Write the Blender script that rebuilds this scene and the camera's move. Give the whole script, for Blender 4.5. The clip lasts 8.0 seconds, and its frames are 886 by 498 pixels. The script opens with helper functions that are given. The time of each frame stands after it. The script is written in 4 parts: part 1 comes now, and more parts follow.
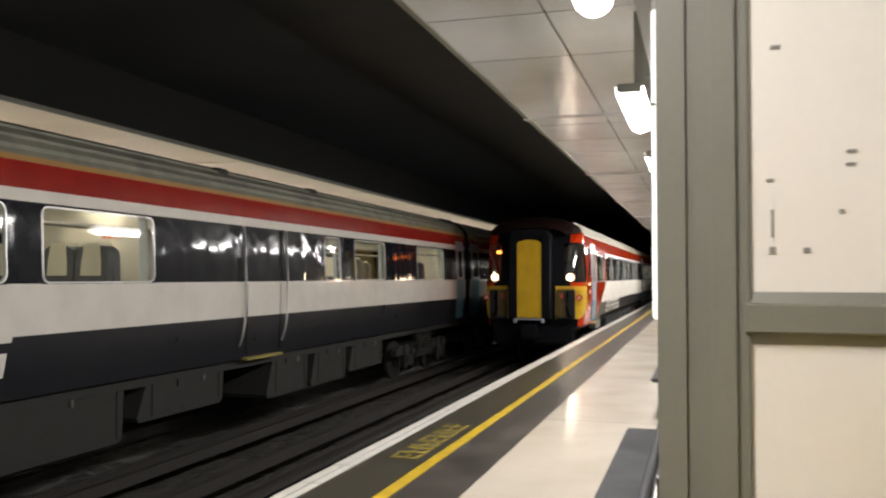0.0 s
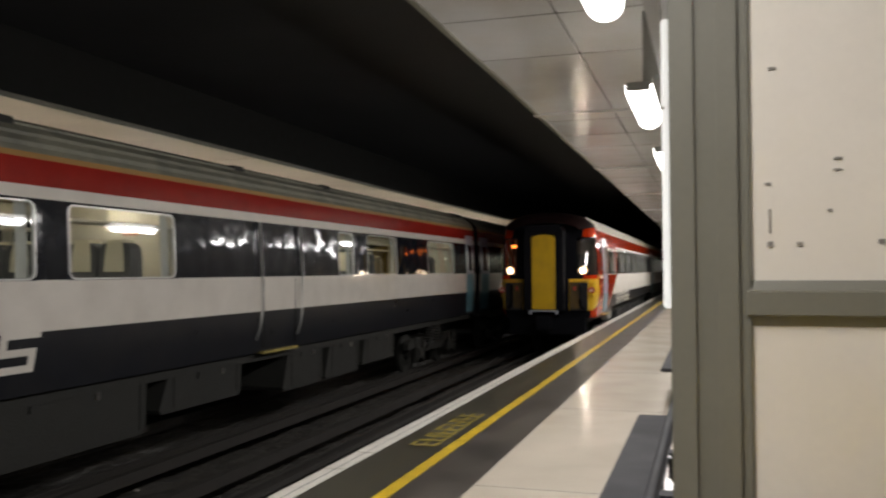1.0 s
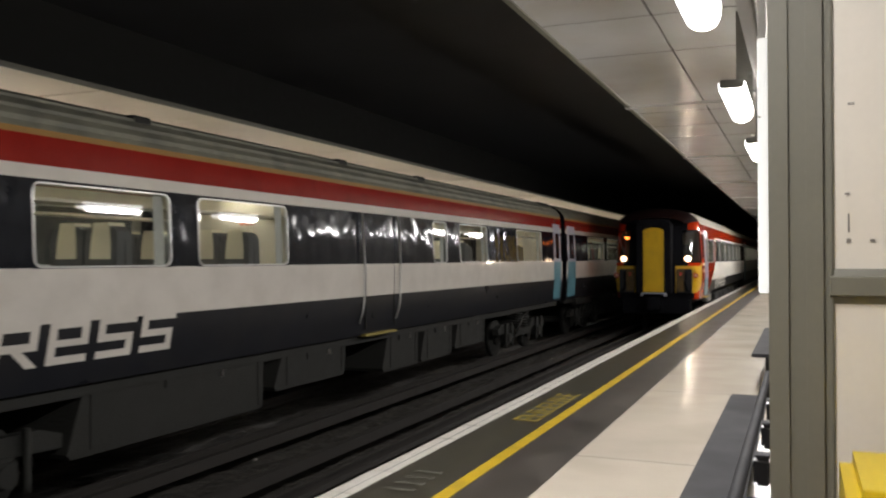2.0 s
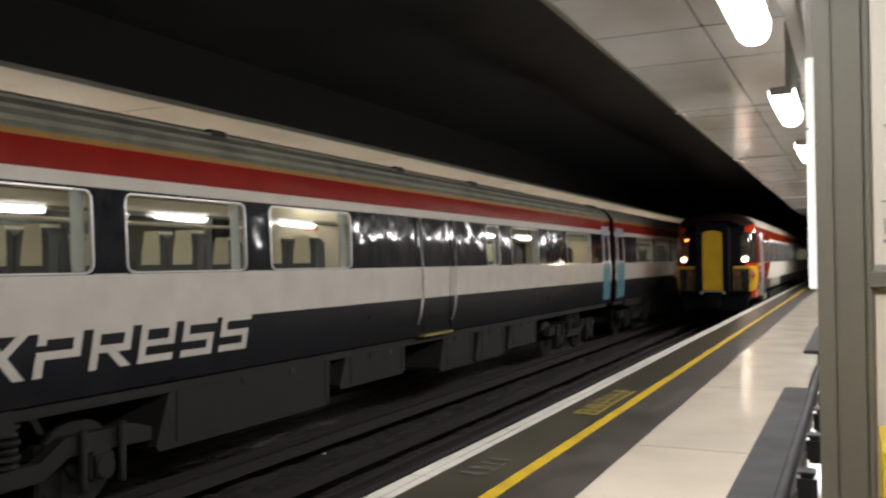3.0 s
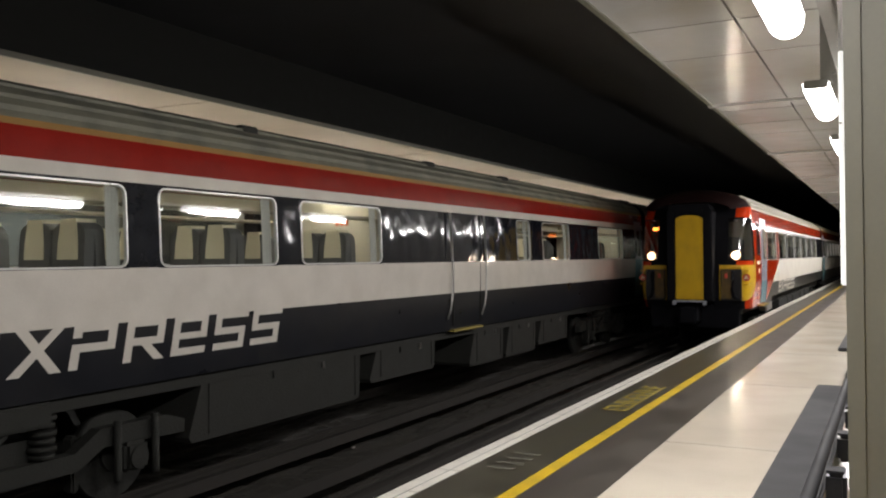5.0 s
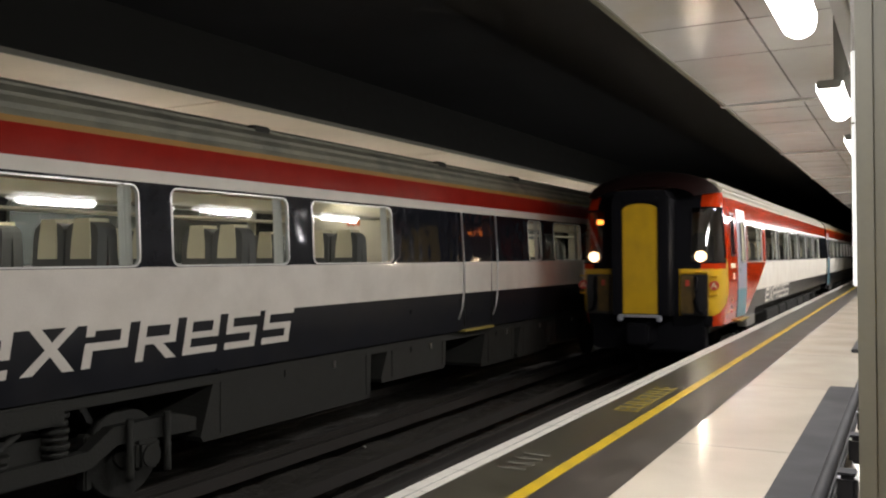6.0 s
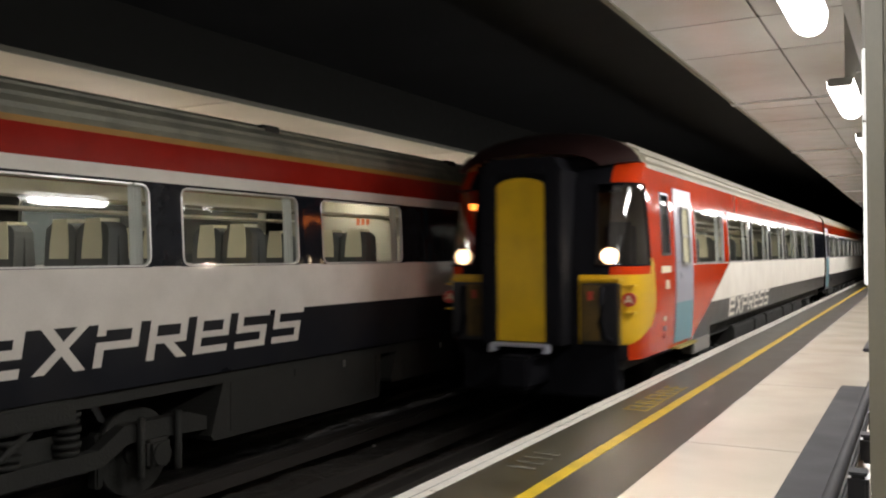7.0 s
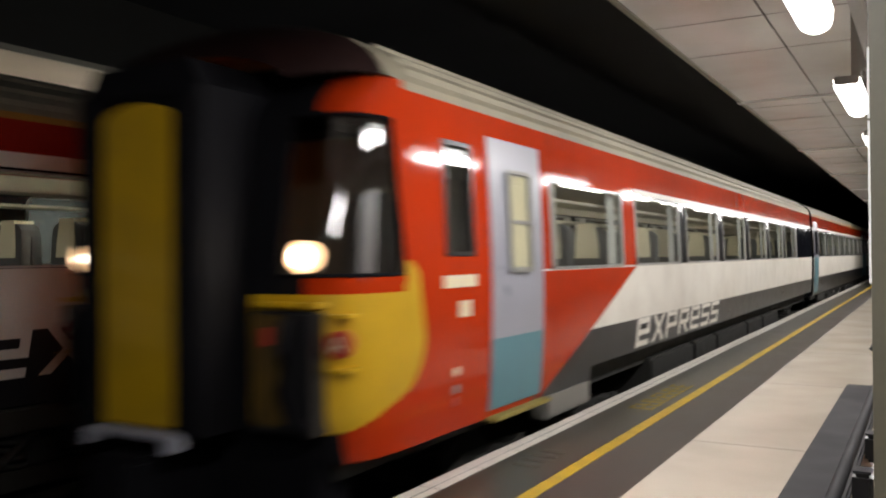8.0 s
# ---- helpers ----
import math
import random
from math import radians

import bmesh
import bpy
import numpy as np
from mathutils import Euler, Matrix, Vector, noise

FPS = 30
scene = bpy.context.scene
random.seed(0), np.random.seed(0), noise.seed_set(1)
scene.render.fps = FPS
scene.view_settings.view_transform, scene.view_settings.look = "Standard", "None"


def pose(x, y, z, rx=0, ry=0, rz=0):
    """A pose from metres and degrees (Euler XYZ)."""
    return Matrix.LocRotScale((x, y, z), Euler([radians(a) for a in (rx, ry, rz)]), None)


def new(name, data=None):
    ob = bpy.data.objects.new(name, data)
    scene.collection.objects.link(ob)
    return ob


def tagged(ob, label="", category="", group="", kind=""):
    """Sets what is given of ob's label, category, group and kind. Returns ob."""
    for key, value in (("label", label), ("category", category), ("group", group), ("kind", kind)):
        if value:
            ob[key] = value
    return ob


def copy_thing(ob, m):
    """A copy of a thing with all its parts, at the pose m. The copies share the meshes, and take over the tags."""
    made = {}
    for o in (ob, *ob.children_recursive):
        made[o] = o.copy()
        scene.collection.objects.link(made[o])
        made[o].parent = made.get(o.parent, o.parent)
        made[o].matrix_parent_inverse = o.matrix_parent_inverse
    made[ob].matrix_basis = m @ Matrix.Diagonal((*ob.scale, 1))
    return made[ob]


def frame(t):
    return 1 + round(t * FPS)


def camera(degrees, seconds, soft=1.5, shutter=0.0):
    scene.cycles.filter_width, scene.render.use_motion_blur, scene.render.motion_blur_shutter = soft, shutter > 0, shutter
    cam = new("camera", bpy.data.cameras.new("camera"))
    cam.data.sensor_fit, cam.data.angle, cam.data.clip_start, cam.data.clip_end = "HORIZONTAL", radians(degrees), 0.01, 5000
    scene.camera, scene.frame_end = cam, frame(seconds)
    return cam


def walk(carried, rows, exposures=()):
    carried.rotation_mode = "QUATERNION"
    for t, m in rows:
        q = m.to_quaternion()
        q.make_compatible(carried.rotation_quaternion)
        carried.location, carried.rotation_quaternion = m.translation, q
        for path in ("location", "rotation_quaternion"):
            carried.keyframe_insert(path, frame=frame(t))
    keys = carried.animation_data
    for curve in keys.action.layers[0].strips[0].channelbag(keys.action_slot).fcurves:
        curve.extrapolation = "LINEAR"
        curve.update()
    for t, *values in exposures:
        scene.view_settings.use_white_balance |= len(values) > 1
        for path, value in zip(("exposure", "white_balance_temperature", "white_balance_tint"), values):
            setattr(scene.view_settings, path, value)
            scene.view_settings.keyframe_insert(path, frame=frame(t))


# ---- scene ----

cam = camera(54.6, 8.0, soft=2.1, shutter=0.9)
PATH = [
    (0.0, pose(-0.070, 1.414, 1.503, 91.87, -0.07, 16.67)),
    (0.5, pose(-0.071, 1.168, 1.505, 91.58, 0.43, 15.02)),
    (1.0, pose(-0.069, 1.155, 1.500, 91.48, 0.31, 17.17)),
    (1.5, pose(-0.067, 1.129, 1.502, 91.06, 0.16, 20.78)),
    (1.7, pose(-0.067, 0.920, 1.507, 90.64, 0.13, 21.82)),
    (2.8, pose(-0.050, 0.0, 1.5, 91.11, 0.64, 24.26)),
    (3.0, pose(-0.040, 0.0, 1.5, 90.91, 0.68, 25.53)),
    (3.5, pose(-0.035, 0.0, 1.5, 90.55, 0.50, 26.74)),
    (4.0, pose(-0.025, 0.0, 1.5, 90.66, 0.42, 27.28)),
    (4.5, pose(-0.018, 0.0, 1.5, 90.62, 0.51, 27.41)),
    (6.0, pose(-0.004, 0.0, 1.5, 90.60, 0.38, 28.41)),
    (6.5, pose(0.000, 0.0, 1.5, 90.58, 0.38, 28.79)),
    (7.0, pose(0.000, 0.0, 1.5, 90.55, 0.45, 29.06)),
    (7.5, pose(0.006, 0.0, 1.5, 90.51, 0.51, 29.36)),
    (8.0, pose(0.012, 0.0, 1.5, 90.46, 0.46, 29.48)),
]
walk(cam, PATH, exposures=[(0.0, 0.4), (0.5, -0.03), (1.0, -0.2), (1.5, -0.12), (3.0, 0.08), (6.5, 0.1), (7.5, 0.0), (8.0, -0.36)])

# ---- world: an underground station at night, no daylight ----
world = bpy.data.worlds.new("night")
world.use_nodes = True
world.node_tree.nodes["Background"].inputs[0].default_value = (0.012, 0.012, 0.014, 1)
world.node_tree.nodes["Background"].inputs[1].default_value = 0.1
scene.world = world

LAMP_WATTS = 39
FAR_WATTS = 185


def tube_light(x, y, z, length, watts, turn=0):
    """The light that one face of a fluorescent fitting throws down and aside."""
    data = bpy.data.lights.new("fluorescent", "AREA")
    data.shape, data.size, data.size_y = "RECTANGLE", 0.16, length
    data.energy, data.color = watts, (1.0, 0.965, 0.95)
    ob = new("fluorescent_light", data)
    ob.matrix_world = pose(x, y, z, 0, turn, 0)
    return ob


# ---- materials ----
def paint(name, colour, rough=0.5, metal=0.0, spread=0.15, scale=3.0, fine=60.0, bump=0.0, bump_scale=40.0, coat=0.0, dirt=None, dirt_amount=0.5, spec=0.5, stretch=(1, 1, 1), bump_detail=2.0):
    """A surface of one colour with variation at two scales, some relief and some dirt."""
    m = bpy.data.materials.new(name)
    m.use_nodes = True
    n, l = m.node_tree.nodes, m.node_tree.links
    b = n["Principled BSDF"]
    b.inputs["Metallic"].default_value = metal
    b.inputs["Coat Weight"].default_value = coat
    b.inputs["Coat Roughness"].default_value = 0.05
    b.inputs["Specular IOR Level"].default_value = spec
    tc = n.new("ShaderNodeTexCoord")
    big, small = n.new("ShaderNodeTexNoise"), n.new("ShaderNodeTexNoise")
    big.inputs["Scale"].default_value, small.inputs["Scale"].default_value = scale, fine
    big.inputs["Detail"].default_value = 5
    for t in (big, small):
        l.new(tc.outputs["Object"], t.inputs["Vector"])
    mix = n.new("ShaderNodeMix")
    mix.data_type = "FLOAT"
    mix.inputs[0].default_value = 0.35
    l.new(big.outputs["Fac"], mix.inputs[2])
    l.new(small.outputs["Fac"], mix.inputs[3])
    ramp = n.new("ShaderNodeValToRGB")
    lo, hi = [max(0, c * (1 - spread)) for c in colour], [min(1, c * (1 + spread)) for c in colour]
    ramp.color_ramp.elements[0].position, ramp.color_ramp.elements[1].position = 0.3, 0.7
    ramp.color_ramp.elements[0].color, ramp.color_ramp.elements[1].color = (*lo, 1), (*hi, 1)
    l.new(mix.outputs[0], ramp.inputs[0])
    last = ramp.outputs[0]
    if dirt:
        patch = n.new("ShaderNodeTexNoise")
        patch.inputs["Scale"].default_value, patch.inputs["Detail"].default_value = scale * 0.7, 8
        l.new(tc.outputs["Object"], patch.inputs["Vector"])
        cut = n.new("ShaderNodeMapRange")
        cut.inputs[1].default_value, cut.inputs[2].default_value, cut.inputs[4].default_value = 0.45, 0.75, dirt_amount
        l.new(patch.outputs["Fac"], cut.inputs[0])
        over = n.new("ShaderNodeMix")
        over.data_type = "RGBA"
        over.inputs[7].default_value = (*dirt, 1)
        l.new(cut.outputs[0], over.inputs[0])
        l.new(last, over.inputs[6])
        last = over.outputs[2]
    l.new(last, b.inputs["Base Color"])
    rr = n.new("ShaderNodeMapRange")
    rr.inputs[3].default_value, rr.inputs[4].default_value = max(0.02, rough * 0.75), min(1, rough * 1.25)
    l.new(big.outputs["Fac"], rr.inputs[0])
    l.new(rr.outputs[0], b.inputs["Roughness"])
    if bump:
        rel = n.new("ShaderNodeTexNoise")
        rel.inputs["Scale"].default_value, rel.inputs["Detail"].default_value = bump_scale, bump_detail
        pull = n.new("ShaderNodeMapping")
        pull.inputs["Scale"].default_value = stretch
        l.new(tc.outputs["Object"], pull.inputs["Vector"])
        l.new(pull.outputs[0], rel.inputs["Vector"])
        bp = n.new("ShaderNodeBump")
        bp.inputs["Strength"].default_value, bp.inputs["Distance"].default_value = bump, 0.02
        l.new(rel.outputs["Fac"], bp.inputs["Height"])
        l.new(bp.outputs[0], b.inputs["Normal"])
    return m


def glow(name, colour, strength):
    m = bpy.data.materials.new(name)
    m.use_nodes = True
    b = m.node_tree.nodes["Principled BSDF"]
    b.inputs["Base Color"].default_value = (*colour, 1)
    b.inputs["Emission Color"].default_value = (*colour, 1)
    b.inputs["Emission Strength"].default_value = strength
    return m


def glazing(name, tint=(0.75, 0.8, 0.78), rough=0.02, ior=1.6):
    """Thin glass: mostly clear, with a mirror's share by Fresnel."""
    m = bpy.data.materials.new(name)
    m.use_nodes = True
    n, l = m.node_tree.nodes, m.node_tree.links
    n.remove(n["Principled BSDF"])
    clear, gloss, mix, fr = n.new("ShaderNodeBsdfTransparent"), n.new("ShaderNodeBsdfGlossy"), n.new("ShaderNodeMixShader"), n.new("ShaderNodeFresnel")
    clear.inputs[0].default_value = (*tint, 1)
    gloss.inputs["Roughness"].default_value = rough
    fr.inputs["IOR"].default_value = ior
    l.new(fr.outputs[0], mix.inputs[0])
    l.new(clear.outputs[0], mix.inputs[1])
    l.new(gloss.outputs[0], mix.inputs[2])
    l.new(mix.outputs[0], n["Material Output"].inputs[0])
    return m


M_WHITE = paint("train_white", (0.7, 0.66, 0.6), 0.1, spread=0.06, spec=0.35, dirt=(0.5, 0.46, 0.4), dirt_amount=0.3)
M_CREAMWHITE = paint("train_cream_white", (0.84, 0.81, 0.74), 0.42, spread=0.05, spec=0.18, dirt=(0.55, 0.5, 0.43), dirt_amount=0.3)
# red dome paint taken near black: the shade is in the colour
M_DOME = paint("dome_shaded_red", (0.015, 0.0045, 0.004), 0.7, spread=0.35, spec=0.2)
M_CURTAIN = paint("curtain_cloth", (0.5, 0.49, 0.45), 0.9, spread=0.15, fine=40)
M_NAVY = paint("train_navy", (0.016, 0.017, 0.021), 0.3, spread=0.2, spec=0.3, dirt=(0.03, 0.028, 0.026))
M_BLACK = paint("window_band_black", (0.011, 0.0125, 0.017), 0.09, spread=0.3, bump=0.85, bump_scale=2.2, stretch=(1, 1.5, 1.15), bump_detail=0.6, spec=0.35)
M_RED = paint("train_red", (0.27, 0.017, 0.011), 0.14, spread=0.1, spec=0.3, dirt=(0.3, 0.03, 0.02), dirt_amount=0.25)
M_ORANGERED = paint("cab_red", (0.49, 0.036, 0.005), 0.07, spread=0.08, spec=0.24, bump=0.04, bump_scale=2.5)
M_YELLOW = paint("warning_yellow", (0.62, 0.38, 0.01), 0.4, spread=0.1, dirt=(0.3, 0.2, 0.03), dirt_amount=0.4)
M_RECESS = paint("recess_brown", (0.11, 0.065, 0.012), 0.6, spread=0.4, scale=6, dirt=(0.03, 0.022, 0.012), dirt_amount=0.7)
M_ROOF = paint("roof_grey", (0.19, 0.185, 0.14), 0.6, spread=0.2, dirt=(0.07, 0.07, 0.06), dirt_amount=0.7)
M_CREAMROOF = paint("roof_cream", (0.33, 0.3, 0.22), 0.5, spread=0.15, dirt=(0.24, 0.22, 0.17), dirt_amount=0.5)
M_ORANGE = paint("cantrail_orange", (0.3, 0.15, 0.02), 0.5)
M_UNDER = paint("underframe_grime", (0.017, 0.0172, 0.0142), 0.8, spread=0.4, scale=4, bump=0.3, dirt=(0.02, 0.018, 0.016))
M_RUBBER = paint("gangway_rubber", (0.006, 0.006, 0.008), 0.9, spread=0.3, spec=0.12)
M_TEAL = paint("door_teal", (0.12, 0.28, 0.34), 0.35, spread=0.08)
M_LILAC = paint("door_lilac_grey", (0.36, 0.37, 0.43), 0.3, spread=0.06)
M_SILVER = paint("window_rim_silver", (0.6, 0.6, 0.58), 0.3, metal=0.6, spread=0.05)
M_CHROME = paint("handrail_steel", (0.5, 0.5, 0.5), 0.25, metal=0.9)
M_GLASS = glazing("train_glass")
M_DARKGLASS = glazing("windscreen_glass", (0.2, 0.22, 0.22), ior=2.1)
M_HEAD = glow("headlamp_lens", (1.0, 0.86, 0.66), 150)
M_HEADDIM = glow("headlamp_lens_dim", (1.0, 0.84, 0.62), 30)
# faint warm emission that imitates the glare around the lens
M_HALO = glow("headlamp_halo", (1.0, 0.62, 0.34), 3.2)
M_MARKER = glow("destination_orange", (1.0, 0.2, 0.03), 22)
M_TUBE = glow("saloon_tube", (1.0, 0.95, 0.84), 27)
M_SEAT = paint("seat_moquette", (0.085, 0.085, 0.082), 0.9, spread=0.3, fine=120)
M_HEADREST = paint("headrest_cloth", (0.78, 0.7, 0.5), 0.9, spread=0.08)
M_INNER = paint("saloon_beige", (0.6, 0.54, 0.43), 0.6, spread=0.08)
M_INFLOOR = paint("saloon_carpet", (0.06, 0.06, 0.07), 0.9)
M_FLOOR = paint("platform_terrazzo", (0.72, 0.65, 0.54), 0.17, spread=0.07, scale=1.2, fine=90, dirt=(0.5, 0.43, 0.34), dirt_amount=0.5)
M_TARMAC = paint("platform_dark_strip", (0.062, 0.054, 0.046), 0.4, spread=0.55, scale=2, fine=70, bump=0.1, bump_scale=120)
M_TARMAC_OLD = paint("platform_edge_strip", (0.052, 0.048, 0.034), 0.35, spread=0.5, scale=3, fine=120, bump=0.1, bump_scale=90)
M_LINE = paint("line_white", (0.75, 0.72, 0.66), 0.5, spread=0.1, scale=6, dirt=(0.42, 0.39, 0.34), dirt_amount=0.6)
M_LINEY = paint("line_yellow", (0.62, 0.42, 0.02), 0.45, spread=0.12, scale=6, dirt=(0.3, 0.22, 0.04), dirt_amount=0.5)
M_WORN = paint("worn_yellow_letters", (0.34, 0.26, 0.03), 0.6, spread=0.4, scale=14, dirt=(0.08, 0.07, 0.05), dirt_amount=0.8)
M_GHOST = paint("ghost_letters", (0.13, 0.125, 0.1), 0.6, spread=0.5, scale=14, dirt=(0.075, 0.07, 0.05), dirt_amount=1.0)
M_EDGEWALL = paint("platform_riser", (0.06, 0.055, 0.05), 0.9, spread=0.4, bump=0.3, bump_scale=12)
M_BALLAST = paint("ballast", (0.026, 0.023, 0.0185), 0.9, spread=0.6, scale=8, fine=30, bump=1.0, bump_scale=16)
M_RAIL = paint("rail_steel", (0.02, 0.017, 0.014), 0.75, metal=0.1, spread=0.3)
M_RAILTOP = paint("rail_top", (0.4, 0.38, 0.36), 0.3, metal=0.9)
M_SOFFIT = paint("soffit_enamel", (0.58, 0.575, 0.56), 0.2, spread=0.05, scale=1.5, dirt=(0.5, 0.45, 0.37), dirt_amount=0.5)
M_JOINT = paint("soffit_joint", (0.13, 0.12, 0.105), 0.8)
M_FARSOFFIT = paint("far_soffit", (0.72, 0.66, 0.56), 0.6, spread=0.08, scale=1.0, dirt=(0.5, 0.45, 0.36), dirt_amount=0.5)
# concrete darkened well below its own tone to read as unlit void
M_VOID = paint("unlit_concrete", (0.042, 0.042, 0.043), 0.9, spread=0.4, scale=0.6, bump=0.3, bump_scale=5)
M_FRAME = paint("frame_olive_grey", (0.165, 0.157, 0.122), 0.45, spread=0.08, scale=2, bump=0.02, bump_scale=80)
M_PANEL = paint("panel_white", (0.74, 0.69, 0.61), 0.45, spread=0.04, scale=1.5, dirt=(0.6, 0.55, 0.47), dirt_amount=0.4)
M_MARK = paint("screw_mark", (0.2, 0.18, 0.155), 0.7)
# white board; its emission stands in for lamplight falling on it
M_BOARD = glow("board_white_glow", (0.9, 0.9, 0.88), 0.75)
M_BENCH = paint("bench_grey", (0.024, 0.024, 0.027), 0.8, spread=0.15, fine=120)
M_BENCHTUBE = paint("bench_tube", (0.03, 0.03, 0.034), 0.7, spec=0.3)
M_BENCHBLACK = paint("bench_black", (0.015, 0.015, 0.017), 0.3)
M_LAMP = glow("diffuser", (1.0, 0.98, 0.95), 10)
M_CAP = paint("lamp_cap_grey", (0.3, 0.3, 0.28), 0.5)
M_TRUNK = paint("trunking_grey", (0.24, 0.23, 0.21), 0.5, spread=0.1)
M_WALL = paint("rear_wall_tile", (0.16, 0.15, 0.13), 0.4, spread=0.08)
M_BINYEL = paint("bin_yellow", (0.7, 0.5, 0.02), 0.4)
M_CABIN = paint("cab_interior", (0.35, 0.32, 0.22), 0.7)
M_STEP = paint("step_edge", (0.3, 0.24, 0.06), 0.7, spread=0.2)
M_SCRAP = paint("litter", (0.35, 0.33, 0.3), 0.8, spread=0.2)
M_NOTICE = paint("notice_orange", (0.6, 0.12, 0.03), 0.6)
M_SIGNRED = paint("disc_red", (0.5, 0.05, 0.03), 0.5)


# ---- mesh helpers ----
def part(name, bm, material, parent=None, label=""):
    """Links a bmesh as one mesh object, under a parent if there is one."""
    me = bpy.data.meshes.new(name)
    bm.to_mesh(me)
    bm.free()
    for m in (material if isinstance(material, (list, tuple)) else (material,)):
        me.materials.append(m)
    ob = new(name, me)
    if parent is not None:
        ob.parent = parent
    if label:
        tagged(ob, label)
    return ob


def box(bm, x0, x1, y0, y1, z0, z1, bevel=0.0, index=0):
    x0, x1, y0, y1, z0, z1 = min(x0, x1), max(x0, x1), min(y0, y1), max(y0, y1), min(z0, z1), max(z0, z1)
    vs = [bm.verts.new(p) for p in ((x0, y0, z0), (x1, y0, z0), (x1, y1, z0), (x0, y1, z0), (x0, y0, z1), (x1, y0, z1), (x1, y1, z1), (x0, y1, z1))]
    fs = [bm.faces.new([vs[i] for i in q]) for q in ((3, 2, 1, 0), (4, 5, 6, 7), (0, 1, 5, 4), (1, 2, 6, 5), (2, 3, 7, 6), (3, 0, 4, 7))]
    for f in fs:
        f.material_index = index
    if bevel:
        bmesh.ops.bevel(bm, geom=list({e for f in fs for e in f.edges}), offset=bevel, segments=2, affect="EDGES")
    return bm


def boxed(*a, **k):
    return box(bmesh.new(), *a, **k)


def pipe(bm, points, radius, sides=10):
    """A round tube along a line of points."""
    rings = []
    pts = [Vector(p) for p in points]
    for i, p in enumerate(pts):
        d = (pts[min(i + 1, len(pts) - 1)] - pts[max(i - 1, 0)]).normalized()
        q = d.to_track_quat("Z", "Y")
        rings.append([bm.verts.new(p + q @ Vector((radius * math.cos(2 * math.pi * k / sides), radius * math.sin(2 * math.pi * k / sides), 0))) for k in range(sides)])
    for a, b in zip(rings, rings[1:]):
        for k in range(sides):
            bm.faces.new((a[k], a[(k + 1) % sides], b[(k + 1) % sides], b[k])).smooth = True
    bm.faces.new(rings[0][::-1])
    bm.faces.new(rings[-1])
    return bm


def extrude_profile(bm, pts, y0, y1, closed=True, index=0):
    """A prism along y from (x, z) points."""
    a = [bm.verts.new((x, y0, z)) for x, z in pts]
    b = [bm.verts.new((x, y1, z)) for x, z in pts]
    n = len(pts)
    for i in range(n if closed else n - 1):
        bm.faces.new((a[i], a[(i + 1) % n], b[(i + 1) % n], b[i])).material_index = index
    if closed:
        bm.faces.new(a).material_index = index
        bm.faces.new(b[::-1]).material_index = index
    bmesh.ops.recalc_face_normals(bm, faces=bm.faces)
    return bm


def wall_disc(bm, c, axis, radius, depth, sides=20):
    """A short cylinder with its axis along x or y."""
    c = Vector(c)
    d = Vector((depth, 0, 0)) if axis == "x" else Vector((0, depth, 0))
    u, v = (Vector((0, 1, 0)), Vector((0, 0, 1))) if axis == "x" else (Vector((1, 0, 0)), Vector((0, 0, 1)))
    r = [[bm.verts.new(c + o + u * radius * math.cos(2 * math.pi * k / sides) + v * radius * math.sin(2 * math.pi * k / sides)) for k in range(sides)] for o in (Vector(), d)]
    for k in range(sides):
        bm.faces.new((r[0][k], r[0][(k + 1) % sides], r[1][(k + 1) % sides], r[1][k])).smooth = True
    bm.faces.new(r[0])
    bm.faces.new(r[1])
    bmesh.ops.recalc_face_normals(bm, faces=bm.faces)
    return bm


# ---- platform ----
EDGE, RAIL = -2.90, -0.92           # platform edge; rail head below the platform
TRACK1, TRACK2 = -4.30, -7.90       # track centres
Y0, Y1 = -14.0, 150.0

tagged(part("floor", boxed(-1.66, 3.2, Y0, Y1, -0.25, 0.0), M_FLOOR), "glossy cream terrazzo platform floor", "floor", kind="structure")
tagged(part("platform_strip", boxed(-2.12, -1.66, Y0, Y1, -0.25, 0.0), M_TARMAC), "dark grey-brown platform strip behind the yellow line", "platform", kind="structure")
tagged(part("platform_edge_strip", boxed(-2.78, -2.12, Y0, Y1, -0.25, -0.001), M_TARMAC_OLD), "worn dark strip along the platform edge", "platform", kind="structure")
tagged(part("platform_wall", boxed(-2.82, -2.70, Y0, Y1, RAIL - 0.3, -0.25), M_EDGEWALL), "dirty dark wall below the platform edge", "wall", kind="structure")
tagged(part("coping_groove", boxed(-2.80, -2.794, Y0, Y1, -0.02, 0.0045), M_CAP), "thin grey groove along the white coping", "line marking", kind="structure")
cope = new("platform_coping")
tagged(cope, "row of white-painted coping stones along the platform edge", "platform edge", kind="structure")
tagged(part("yellow_line", boxed(-2.22, -2.12, Y0, Y1, -0.02, 0.004), M_LINEY), "worn yellow safety line on the platform", "line marking", kind="structure")
bm = bmesh.new()
y = 8.2
for k, w in enumerate((0.22, 0.2, 0.12, 0.2, 0.24, 0.2, 0.14, 0.2, 0.22)):
    box(bm, -2.56, -2.32, y, y + 0.045, -0.002, 0.003)
    for x in (-2.56, -2.455, -2.35)[k % 2:]:
        box(bm, x, x + 0.03, y + 0.045, y + w - 0.05, -0.002, 0.003)
    y += w
tagged(part("platform_lettering", bm, M_WORN), "worn yellow painted lettering on the platform edge", "marking", kind="structure")
bm = bmesh.new()
for k in range(4):
    box(bm, -2.60, -2.40, 5.6 + 0.16 * k, 5.6 + 0.16 * k + 0.05, -0.002, 0.003)
